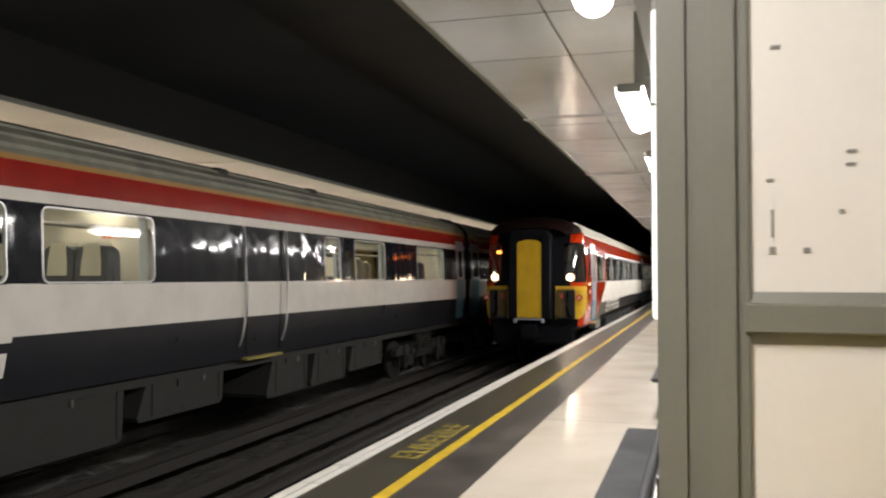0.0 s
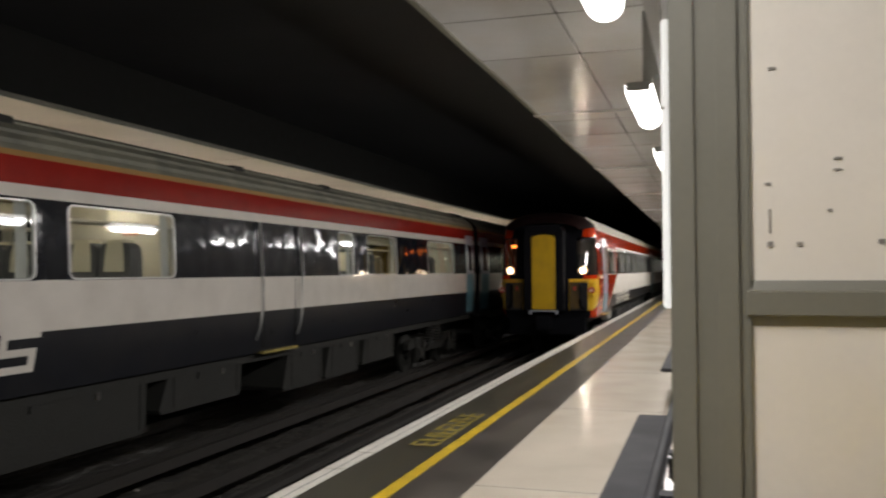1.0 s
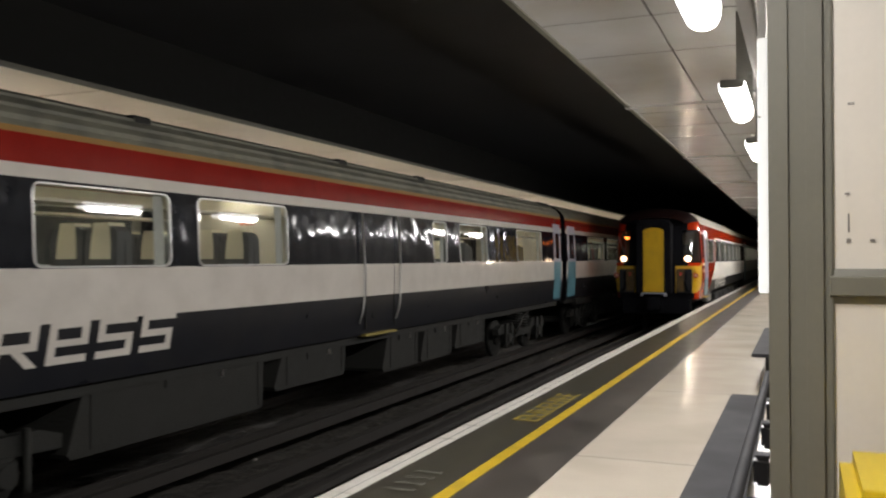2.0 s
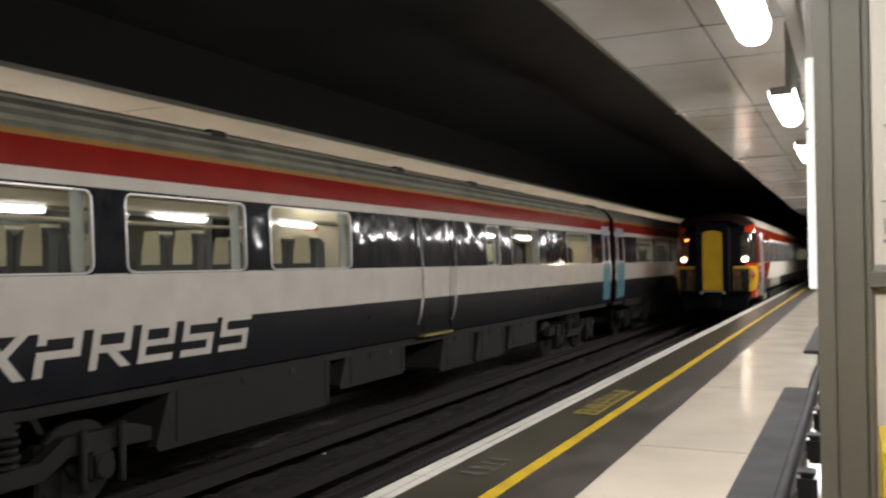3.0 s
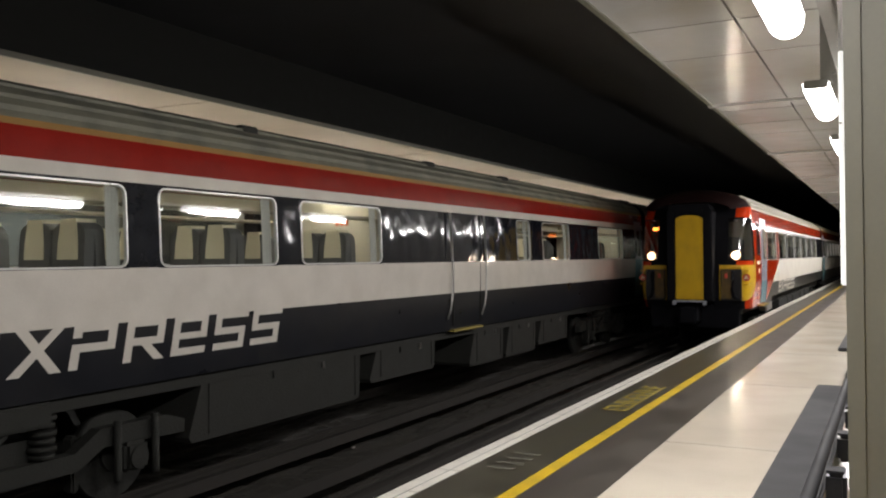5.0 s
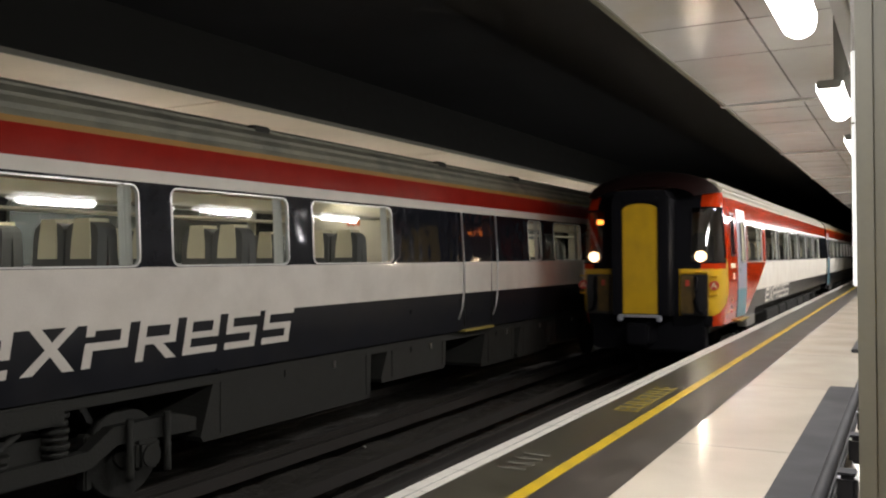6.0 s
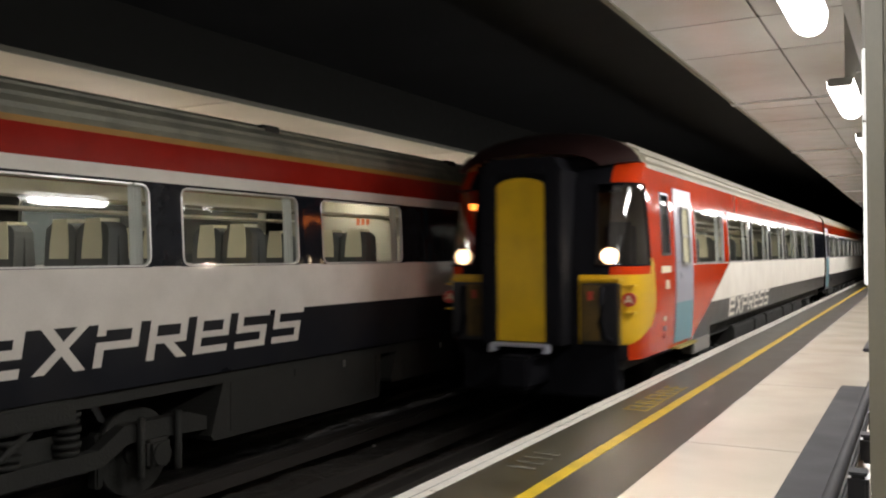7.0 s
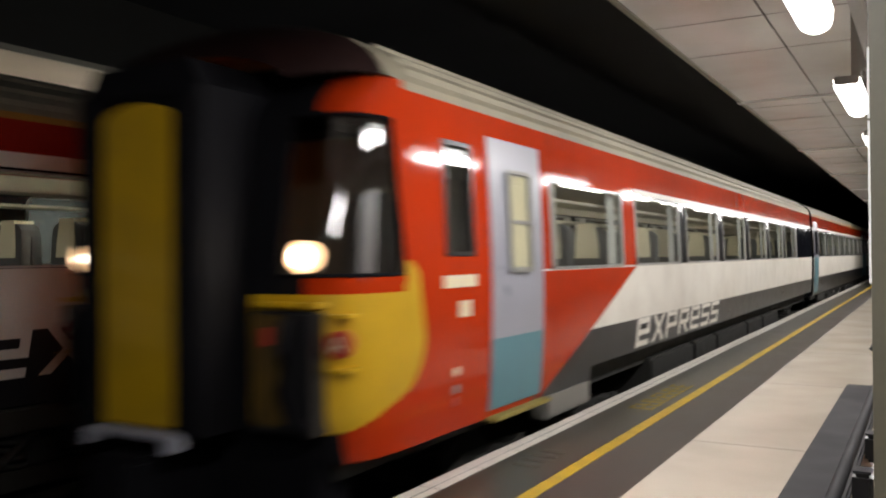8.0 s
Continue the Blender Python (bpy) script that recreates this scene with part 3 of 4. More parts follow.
def bogie(parent, y, drop=0.0):
    unit = new("bogie")
    unit.parent = parent
    unit.matrix_basis = pose(0, 0, -drop)
    bm = bmesh.new()
    for s in (1, -1):
        # a frame that dips between the axles, seen from the side
        prof = [(-2.0, -0.2), (-1.75, -0.12), (-0.9, -0.12), (-0.6, -0.3), (0.6, -0.3), (0.9, -0.12), (1.75, -0.12), (2.0, -0.2), (2.0, -0.34), (0.95, -0.3), (0.62, -0.47), (-0.62, -0.47), (-0.95, -0.3), (-2.0, -0.34)]
        p = [bm.verts.new((s * 1.12, y + u, z)) for u, z in prof]
        q = [bm.verts.new((s * 0.98, y + u, z)) for u, z in prof]
        n = len(prof)
        for i in range(n):
            bm.faces.new((p[i], p[(i + 1) % n], q[(i + 1) % n], q[i]))
        bm.faces.new(p)
        bm.faces.new(q[::-1])
    bmesh.ops.recalc_face_normals(bm, faces=bm.faces)
    for s in (1, -1):
        for dy in (-0.3, 0.3):
            for k in range(6):
                pipe(bm, [(s * 1.05, y + dy, -0.28 + 0.07 * k), (s * 1.05, y + dy, -0.24 + 0.07 * k)], 0.13 if k % 2 else 0.115, 12)
    box(bm, -1.0, 1.0, y - 0.3, y + 0.3, -0.45, -0.1)
    part("bogie_frame", bm, M_UNDER, unit)
    for s in (1, -1):
        part("damper", pipe(bmesh.new(), [(s * 1.17, y - 0.75, -0.38), (s * 1.17, y - 0.15, 0.02)], 0.035, 8), M_UNDER, unit)
        for dy in (-1.3, 1.3):
            bm = boxed(s * 0.98, s * 1.19, y + dy - 0.15, y + dy + 0.15, -0.6, -0.3, 0.04)
            wall_disc(bm, (s * 1.185, y + dy, RAIL + 0.46), "x", 0.11, s * 0.03, 14)
            part("axle_box", bm, M_UNDER, unit)
            for e in (-0.24, 0.24):
                part("spring_hanger", pipe(bmesh.new(), [(s * 1.17, y + dy + e, -0.66), (s * 1.17, y + dy + e, -0.6), (s * 1.17, y + dy + e, -0.06)], 0.038, 8), M_UNDER, unit)
            part("brake_hanger", boxed(s * 0.72, s * 0.86, y + dy * 0.6, y + dy * 0.6 + 0.09, -0.75, -0.2, 0.02), M_UNDER, unit)
    for dy in (-1.3, 1.3):
        bm = bmesh.new()
        for s in (1, -1):
            wall_disc(bm, (s * 0.70, y + dy, RAIL + 0.45), "x", 0.45, s * 0.11, 28)
            wall_disc(bm, (s * 0.81, y + dy, RAIL + 0.45), "x", 0.16, s * 0.05, 16)
        pipe(bm, [(-0.75, y + dy, RAIL + 0.45), (0.75, y + dy, RAIL + 0.45)], 0.09, 8)
        part("wheelset", bm, M_UNDER, unit)


SEAT_MESH = []


def seat_meshes():
    if not SEAT_MESH:
        def back(bm, outline, y0, y1):
            p = [bm.verts.new((x, y0 + 0.05 * (z - 0.1), z)) for x, z in outline]
            q = [bm.verts.new((x, y1 + 0.05 * (z - 0.1), z)) for x, z in outline]
            n = len(outline)
            for i in range(n):
                bm.faces.new((p[i], p[(i + 1) % n], q[(i + 1) % n], q[i]))
            bm.faces.new(p)
            bm.faces.new(q[::-1])
            bmesh.ops.recalc_face_normals(bm, faces=bm.faces)
        bm = bmesh.new()
        box(bm, -0.22, 0.22, -0.22, 0.22, 0.0, 0.14, 0.04)
        arch = [(0.225 * math.cos(a), 0.66 + 0.15 * math.sin(a) ** 0.7) for a in [math.pi * k / 10 for k in range(11)]]
        back(bm, [(-0.225, 0.1), (0.225, 0.1)] + arch, 0.15, 0.26)
        me = bpy.data.meshes.new("seat")
        bm.to_mesh(me)
        bm.free()
        me.materials.append(M_SEAT)
        bm = bmesh.new()
        back(bm, [(-0.14, 0.44), (0.14, 0.44), (0.135, 0.6), (0.115, 0.74), (0.105, 0.83), (-0.105, 0.83), (-0.115, 0.74), (-0.135, 0.6)], 0.14, 0.27)
        cloth = bpy.data.meshes.new("headrest_cover")
        bm.to_mesh(cloth)
        bm.free()
        cloth.materials.append(M_HEADREST)
        SEAT_MESH.extend((me, cloth))
    return SEAT_MESH


def saloon(parent, y0, y1, lights=True, seats=(), first=0.6, pitch=2.38, tube=1.5):
    """Floor, ceiling, lining, seats and light tubes inside a car."""
    part("saloon_floor", boxed(-1.2, 1.2, y0, y1, 0.40, 0.46), M_INFLOOR, parent)
    part("saloon_ceiling", boxed(-1.14, 1.14, y0, y1, 2.41, 2.44), M_INNER, parent)
    for s in (1, -1):
        part("saloon_lining", boxed(s * 1.22, s * 1.24, y0, y1, 0.46, 1.37), M_INNER, parent)
        part("saloon_lining", boxed(s * 1.16, s * 1.18, y0, y1, 2.19, 2.40), M_INNER, parent)
        part("luggage_rack", boxed(s * 0.78, s * 1.15, y0, y1, 2.02, 2.05, 0.008), M_INNER, parent, "luggage rack over the seats")
    for y in (y0, y1):
        part("saloon_bulkhead", boxed(-1.2, 1.2, y - 0.03, y + 0.03, 0.46, 2.40), M_INNER, parent)
    me, cloth = seat_meshes()
    for y, turn in seats:
        for x in (-0.95, -0.47, 0.47, 0.95):
            o = new("seat", me)
            o.parent = parent
            o.matrix_basis = pose(x, y, 1.02, 0, 0, turn)
            o.visible_shadow = True
            h = new("headrest_cover", cloth)
            h.parent = o
    if lights:
        y = y0 + first
        while y + tube < y1:
            part("saloon_light", boxed(0.26, 0.36, y, y + tube, 2.375, 2.409, 0.01), M_TUBE, parent, "lit saloon ceiling light")
            y += pitch


def stroke_word(parent, side, y_start, step, z_base, height, material, reverse):
    """The angular word on the car's side, letter by letter from straight strokes."""
    w, t = 0.80, 0.2
    def bars(*b):
        return b
    letters = (
        bars((0, 0.0, w, t), (0, 0.4, w, 0.4 + t), (0, 0.8, w, 1.0), (0, 0, 0.16, 1.0), (w - 0.16, 0.4, w, 1.0)),
        "X",
        bars((0, 0, 0.16, 1.12), (0, 0.82, w, 1.0), (0, 0.38, w, 0.56), (w - 0.16, 0.38, w, 1.12)),
        "R",
        bars((0, 0.0, w, 0.18), (0, 0.4, w, 0.56), (0, 0.82, w, 1.0), (0, 0, 0.16, 1.12), (w - 0.16, 0.4, w, 1.0)),
        bars((0, 0, w, 0.18), (0, 0.4, w, 0.58), (0.1, 0.82, w + 0.06, 1.0), (0, 0.4, 0.16, 1.12), (w - 0.16, 0, w, 0.58)),
        bars((0, 0, w, 0.18), (0, 0.4, w, 0.58), (0.1, 0.82, w + 0.06, 1.0), (0, 0.4, 0.16, 1.12), (w - 0.16, 0, w, 0.58)),
    )
    for k, shape in enumerate(letters):
        bm = bmesh.new()

        def quad(pts):
            lift = 0.003 + 0.0007 * len(bm.faces)
            vs = []
            for u, v in pts:
                z = z_base + v * height
                y = (u + 0.10 * v) * step
                y = y_start + (k * step + y) * (-1 if reverse else 1)
                vs.append(bm.verts.new((side * (half_width(z) + lift), y, z)))
            bm.faces.new(vs)
        if shape == "X":
            quad(((0, 0), (0.2, 0), (w + 0.06, 1.0), (w - 0.14, 1.0)))
            quad(((0.0, 1.0), (0.2, 1.0), (w + 0.08, 0), (w - 0.12, 0)))
        else:
            bl = shape
            if shape == "R":
                bl = ((0, 0, 0.16, 1.12), (0, 0.82, w, 1.0), (0, 0.38, w, 0.56), (w - 0.16, 0.38, w, 1.0))
                quad(((0.3, 0.42), (0.5, 0.42), (w + 0.06, 0), (w - 0.16, 0)))
            for u0, v0, u1, v1 in bl:
                quad(((u0, v0), (u1, v0), (u1, v1), (u0, v1)))
        part("letter", bm, material, parent, "white angular letter")


LIFT = 0.055            # the standing coaches ride a little higher on their springs
CAR_MATS = [M_WHITE, M_NAVY, M_BLACK, M_RED, M_ORANGE, M_ORANGERED, M_CREAMROOF]
ARRIVING_MATS = [M_CREAMWHITE] + CAR_MATS[1:]


def coach(length, windows, doors, standing, lettered, seats=(), side=1, word_start=4.05):
    """A passenger coach from y = 0 to length, on the track's centre line."""
    top = new("coach")

    def colour(y, z):
        if z > 2.62:
            return 4
        if z > (2.34 if standing else 2.275):
            return 3 if standing else 5
        if z > 2.20:
            return 0
        if z > 1.36:
            return 2
        return 0 if z > (0.85 if standing else 0.74) else 1
    openings = [(a, b, 1.375, 2.185) for a, b in windows]
    part("body", body_shell(length, openings, colour, CAR_MATS), CAR_MATS if standing else ARRIVING_MATS, top)
    for a, b in windows:
        for s in (1, -1):
            window_unit(top, a, b, 1.375, 2.185, s, M_SILVER, M_GLASS, curtains=((b - 0.2, b - 0.02),) if standing else ((a + 0.03, a + 0.3), (b - 0.3, b - 0.03)))
    part("roof", roof_shell(0, length, 1.0 if standing else 0.86), M_ROOF if standing else M_CREAMROOF, top)
    roof_ribs(top, 0.1, length - 0.05, M_ROOF if standing else M_CREAMROOF, 1.0 if standing else 0.86)
    for y in (0.02, length - 0.02):
        bm = bmesh.new()
        vs = [bm.verts.new((x, y, z)) for x, z in [(half_width(0.22), 0.22), (half_width(1.3), 1.3)] + ROOF + [(-x, z) for x, z in ROOF[-2::-1]] + [(-half_width(1.3), 1.3), (-half_width(0.22), 0.22)]]
        bm.faces.new(vs)
        part("end_wall", bm, M_RUBBER, top)
    part("gangway", boxed(-0.55, 0.55, -0.3, 0.02, 0.42, 2.55, 0.04), M_RUBBER, top)
    bm = boxed(-1.1, 1.1, 0.1, length - 0.1, 0.12, 0.40)
    part("floor_frame", bm, M_UNDER, top)
    for y in (3.3, length - 3.3):
        bogie(top, y, LIFT if standing else 0.0)
    for a, b, low in ((5.3, 8.65, -0.53), (8.9, 10.9, -0.36), (12.2, 13.7, -0.5), (13.82, 15.4, -0.5), (15.55, 17.4, -0.42)):
        if b < length - 5.0:
            equipment_case(top, a, b, low)
    for s in (1, -1):
        part("solebar", boxed(s * 1.13, s * 1.2, 0.2, length - 0.2, 0.08, 0.215, 0.012), M_UNDER, top)
        part("valance", boxed(s * 1.12, s * 1.27, 1.4, 3.55, -0.02, 0.2, 0.02), M_UNDER, top, "grimy lower valance")
    for a, b, teal in doors:
        for s in (1, -1):
            leaf = new("door")
            leaf.parent = top
            if teal:
                for z0, z1, m in ((0.3, 1.36, M_TEAL), (1.36, 2.45, M_LILAC)):
                    bm = bmesh.new()
                    extr = [(s * (half_width(z) + 0.012), z) for z in (z0, (z0 + z1) / 2, z1)]
                    vs = [[bm.verts.new((x, yy, z)) for x, z in extr] for yy in (a, b)]
                    for i in range(2):
                        bm.faces.new((vs[0][i], vs[1][i], vs[1][i + 1], vs[0][i + 1]))
                    part("leaf", bm, m, leaf)
                bm = bmesh.new()
                vs = [[bm.verts.new((s * (half_width(z) + 0.02), yy, z)) for z in (1.45, 1.7, 1.95, 2.18)] for yy in (a + 0.18, b - 0.18)]
                for i in range(3):
                    bm.faces.new((vs[0][i], vs[1][i], vs[1][i + 1], vs[0][i + 1]))
                part("door_glass", bm, M_BLACK, leaf, "dark door window")
            else:
                for yy in (a, b):
                    pts = [(s * (half_width(2.2) + 0.05), yy, 2.2), (s * (half_width(1.4) + 0.06), yy, 1.4), (s * (half_width(0.8) + 0.06), yy, 0.8), (s * (half_width(0.6) + 0.05), yy - 0.02, 0.6), (s * (half_width(0.45) + 0.02), yy - 0.07, 0.42)]
                    part("handrail", pipe(bmesh.new(), pts, 0.018, 8), M_SILVER, leaf, "long vertical steel handrail")
                for yy in (a + 0.14, b - 0.14):
                    part("door_gap", boxed(s * (HALF - 0.02), s * (HALF + 0.004), yy, yy + 0.012, 0.3, 1.35), M_UNDER, leaf)
                part("step", boxed(s * 1.2, s * 1.36, a + 0.1, b - 0.1, 0.2, 0.24), M_STEP, leaf, "yellow-edged door step")
    if lettered:
        stroke_word(top, 1, word_start, 0.615, 0.455, 0.415, M_WHITE, False)
    saloon(top, 0.5, length - 0.5, True, seats, *((1.10, 2.25, 0.9) if standing else ()))
    return top


STAND_Y = 1.6
windows_a = [(0.10, 2.0), (2.45, 4.35), (4.76, 6.64), (7.11, 9.02), (14.1, 14.8), (15.5, 17.2), (19.4, 21.6)]
seats_a = [(y + d, turn) for y in (1.55, 3.8, 5.8, 8.15, 16.0, 20.0) for d, turn in ((0.0, 0), (0.58, 180))]
car = coach(23.8, windows_a, [(11.16, 12.5, False), (22.85, 23.6, True)], True, True, seats_a, word_start=2.45)
for y, w in ((6.4, 0.3), (11.0, 0.3), (14.1, 0.35), (22.5, 1.0)):
    part("roof_vent", boxed(0.86, 1.0, y, y + w, 2.96, 3.07, 0.02), M_UNDER, car, "small dark roof vent")
part("saloon_partition", boxed(-1.15, 1.15, 9.35, 9.4, 0.46, 2.41), M_INNER, car)
for k in range(3):
    part("notice_bar", boxed(0.30 + 0.09 * k, 0.35 + 0.09 * k, 9.335, 9.348, 1.95, 2.08), M_NOTICE, car)
car.matrix_basis = pose(TRACK2, STAND_Y, LIFT)
tagged(car, "standing express coach in red, white and navy with lit saloon", "train coach", "standing train")
car = coach(22.6, [(2.9, 5.4), (6.0, 8.4), (9.0, 11.0), (12.0, 14.0), (15.0, 17.0)], [(0.15, 1.1, True)], True, False, [(4.0, 0), (7, 180)])
car.matrix_basis = pose(TRACK2, STAND_Y + 24.3, LIFT)
tagged(car, "second standing express coach in red, white and navy", "train coach", "standing train")
car = coach(22.6, [(-0.0 + 3 * k + 2.5, 3 * k + 4.5) for k in range(6)], [(0.15, 1.4, True)], True, False)
car.matrix_basis = pose(TRACK2, STAND_Y - 23.5, LIFT)
tagged(car, "express coach standing further back in red, white and navy", "train coach", "standing train")


# ---- the arriving train ----
def cab_point(u, z):
    """The cab's skin: u from 0 at the gangway's side to 1 where the straight side begins."""
    hw = half_width(z)
    x = 0.5 + (hw - 0.5) * (1 - (1 - u) ** 2.2) ** 0.8 if u < 1 else hw
    y = 0.34 + 0.08 * u + 0.69 * u ** 3.0
    lean = 0.16 * max(0.0, z - 1.36) + 0.5 * max(0.0, z - 2.35) ** 2 * 4
    y += lean * (1 - u ** 4)
    if z < 0.5:
        y += 0.35 * (0.5 - z)
    return x, y


def cab_coach():
    top = new("cab_coach")
    length = 23.6
    y_side = 1.11
    wins = [(3.55, 5.67), (6.14, 8.2), (8.6, 10.7), (11.1, 13.1), (13.5, 15.5), (15.9, 17.9), (18.3, 20.3)]

    def colour(y, z):
        if z > 2.62:
            return 6
        swoosh = 3.35
        if z < 0.36 and y > 4.65:
            return None
        if y < swoosh and z < 1.36 or y < 5.95 and z >= 1.36:
            return 5
        if z > 2.275:
            return 5
        if z > 2.2:
            return 0
        if z > 1.36:
            return 2
        return 0 if z > 0.74 else 1
    openings = [(a, b, 1.375, 2.185) for a, b in wins] + [(1.59, 2.03, 1.5, 2.34)]
    # shorter bands near the swoosh so that its slope reads
    bm = body_shell(length, openings + [(4.65, 4.65, 9, 9)], colour, CAR_MATS, y_side)
    part("body", bm, ARRIVING_MATS, top, "glossy red, white and grey bodyside")
    for i, (a, b) in enumerate(wins):
        for s in (1, -1):
            window_unit(top, a, b, 1.375, 2.185, s, M_SILVER, M_GLASS, r=0.07, curtains=((a + 0.03, a + 0.32), (b - 0.32, b - 0.03)))
    for s in (1, -1):
        window_unit(top, 1.59, 2.03, 1.5, 2.34, s, M_BENCHBLACK, M_DARKGLASS, 0.03, r=0.04)
    bm = roof_shell(0.9, length, 0.86)
    part("roof", bm, M_CREAMROOF, top, "cream ribbed roof")
    roof_ribs(top, 1.2, length - 0.05, M_CREAMROOF, 0.86)
    # cab skin
    zs = [0.22, 0.3, 0.36] + [0.42 + 0.02 * k for k in range(29)] + [1.05, 1.15, 1.27, 1.33, 1.38] + [1.38 + 0.094 * k for k in range(1, 10)] + [2.27, 2.32, 2.40, 2.48, 2.56, 2.62, 2.68]
    us = [k / 90 for k in range(91)]
    for s in (1, -1):
        bm = bmesh.new()
        g = [[bm.verts.new((s * cab_point(u, z)[0], cab_point(u, z)[1], z)) for z in zs] for u in us]
        # link the last column to the side
        for z, col in zip(zs, range(len(zs))):
            g[-1][col].co = (s * half_width(z), y_side, z)
        for j in range(len(us) - 1):
            for i in range(len(zs) - 1):
                u, z = (us[j] + us[j + 1]) / 2, (zs[i] + zs[i + 1]) / 2
                if 1.38 < z < 2.4 and 0.16 < u < 0.97 - 0.08 * (z - 1.38):
                    continue
                q = (g[j][i], g[j + 1][i], g[j + 1][i + 1], g[j][i + 1])
                f = bm.faces.new(q if s > 0 else q[::-1])
                f.smooth = True
                if z < 1.38 and u < 0.045:
                    f.material_index = 2
                elif 0.42 + 0.2 * max(0.0, (u - 0.5) / 0.5) ** 2 < z < 1.27:
                    f.material_index = 1
                elif 1.27 <= z < 1.46 and u > 0.975 - 0.1 * (1.38 - z) * (z < 1.38):
                    f.material_index = 1
                elif z < 0.42 and u < 0.55 or 1.27 < z < 1.38 and u < 0.3:
                    f.material_index = 2
                # upper front near the gangway: shaded red put in as near black
                elif z > 2.38 and u < 0.2:
                    f.material_index = 2
                elif z > 1.38 and u < 0.3:
                    f.material_index = 2
                else:
                    f.material_index = 0
        part("cab_front", bm, [M_ORANGERED, M_YELLOW, M_RUBBER], top, "red cab front with a yellow lower panel")
        bm = bmesh.new()
        uu = [0.15 + 0.81 * k / 14 for k in range(15)]
        zz = [1.37, 1.6, 1.85, 2.1, 2.41]
        gg = [[bm.verts.new((s * (cab_point(u, z)[0] - 0.006), cab_point(u, z)[1] + 0.008, z)) for z in zz] for u in uu]
        for j in range(14):
            for i in range(4):
                q = (gg[j][i], gg[j + 1][i], gg[j + 1][i + 1], gg[j][i + 1])
                bm.faces.new(q if s > 0 else q[::-1]).smooth = True
        ws = part("windscreen", bm, M_DARKGLASS, top, "dark wrap-round windscreen")
        ws.visible_shadow = False
        ring = [(0.16 + 0.8 * k / 12, 1.385) for k in range(13)] + [(0.965 - 0.08 * (z - 1.38), z) for z in (1.5, 1.7, 1.9, 2.1, 2.25)] + [(0.885 - 0.725 * k / 12, 2.395) for k in range(13)] + [(0.16, z) for z in (2.2, 1.9, 1.6)]
        part("gasket", pipe(bmesh.new(), [(s * (cab_point(u, z)[0] + 0.002), cab_point(u, z)[1] - 0.004, z) for u, z in ring + ring[:1]], 0.014, 6), M_RUBBER, top, "black rubber windscreen gasket")
        # the yellow panel wraps round the corner on to the side
        bm = bmesh.new()
        rows = []
        for z in [0.62 + 0.03 * k for k in range(29)]:
            w = 0.18 * (1 - ((0.95 - z) / 0.33) ** 2.0) if z < 0.95 else 0.18 - 0.1 * ((z - 0.95) / 0.51) if z < 1.4 else 0.09 * (1.47 - z) / 0.07
            w = max(0.004, w)
            rows.append([bm.verts.new((s * (half_width(z) + 0.003), y_side + k * w, z)) for k in (-0.02, 0.5, 1.0)])
        for p, q in zip(rows, rows[1:]):
            for i in range(2):
                f = (p[i], p[i + 1], q[i + 1], q[i])
                bm.faces.new(f if s > 0 else f[::-1]).smooth = True
        part("corner_panel", bm, M_YELLOW, top, "yellow corner of the warning panel")
        # headlamp, marker, jumper recess and its fittings
        # the disc behind the lens glows to draw the lamp's halo
        lamp_unit = part("headlamp", wall_disc(bmesh.new(), (s * 1.0, 0.375, 1.5), "y", 0.1, 0.08, 24), M_HALO, top, "round headlamp with a warm glowing ring for its halo")
        part("lens", wall_disc(bmesh.new(), (s * 1.0, 0.366, 1.5), "y", 0.056 if s > 0 else 0.045, 0.02, 20), M_HEAD if s > 0 else M_HEADDIM, lamp_unit, "lit headlamp lens")
        part("wiper", pipe(bmesh.new(), [(s * 1.06, 0.46, 1.42), (s * 1.12, 0.52, 1.76)], 0.014, 6), M_CHROME, top)
        part("jumper_recess", boxed(s * 0.65, s * 1.13, 0.31, 0.6, 0.42, 1.17, 0.015), M_BENCHBLACK, top, "black jumper cable recess")
        part("recess_frame", boxed(s * 0.64, s * 1.15, 0.305, 0.5, 1.19, 1.225, 0.01), M_YELLOW, top)
        part("recess_plate", boxed(s * 0.67, s * 0.9, 0.300, 0.314, 0.47, 1.15, 0.004), M_RECESS, top, "grimy brown plate in the recess")
        part("jumper_cable", pipe(bmesh.new(), [(s * 0.94, 0.29, 1.12), (s * 0.95, 0.25, 0.95), (s * 0.93, 0.25, 0.7), (s * 0.98, 0.27, 0.52), (s * 1.06, 0.3, 0.47)], 0.035, 8), M_RUBBER, top, "black jumper cable")
        part("jumper_plug", boxed(s * 0.73, s * 0.85, 0.28, 0.34, 0.93, 1.1, 0.03), M_SIGNRED, top)
        part("lamp_iron", boxed(s * 1.15, s * 1.29, 0.42, 0.56, 1.13, 1.15), M_YELLOW, top)
        part("lamp_iron", boxed(s * 1.15, s * 1.29, 0.42, 0.56, 0.80, 0.82), M_YELLOW, top)
        part("disc", wall_disc(bmesh.new(), (s * 1.23, 0.42, 0.97), "y", 0.085, 0.06, 20), M_SIGNRED, top, "red disc sign")
        bm = bmesh.new()
        for u0, v0, u1, v1 in ((-0.045, -0.045, 0.0, 0.05), (0.045, -0.045, 0.0, 0.05), (-0.024, -0.012, 0.024, -0.012)):
            d = Vector((u1 - u0, 0, v1 - v0)).normalized()
            n = Vector((-d.z, 0, d.x)) * 0.009
            a, b = Vector((s * 1.23 + u0, 0.416, 0.97 + v0)), Vector((s * 1.23 + u1, 0.416, 0.97 + v1))
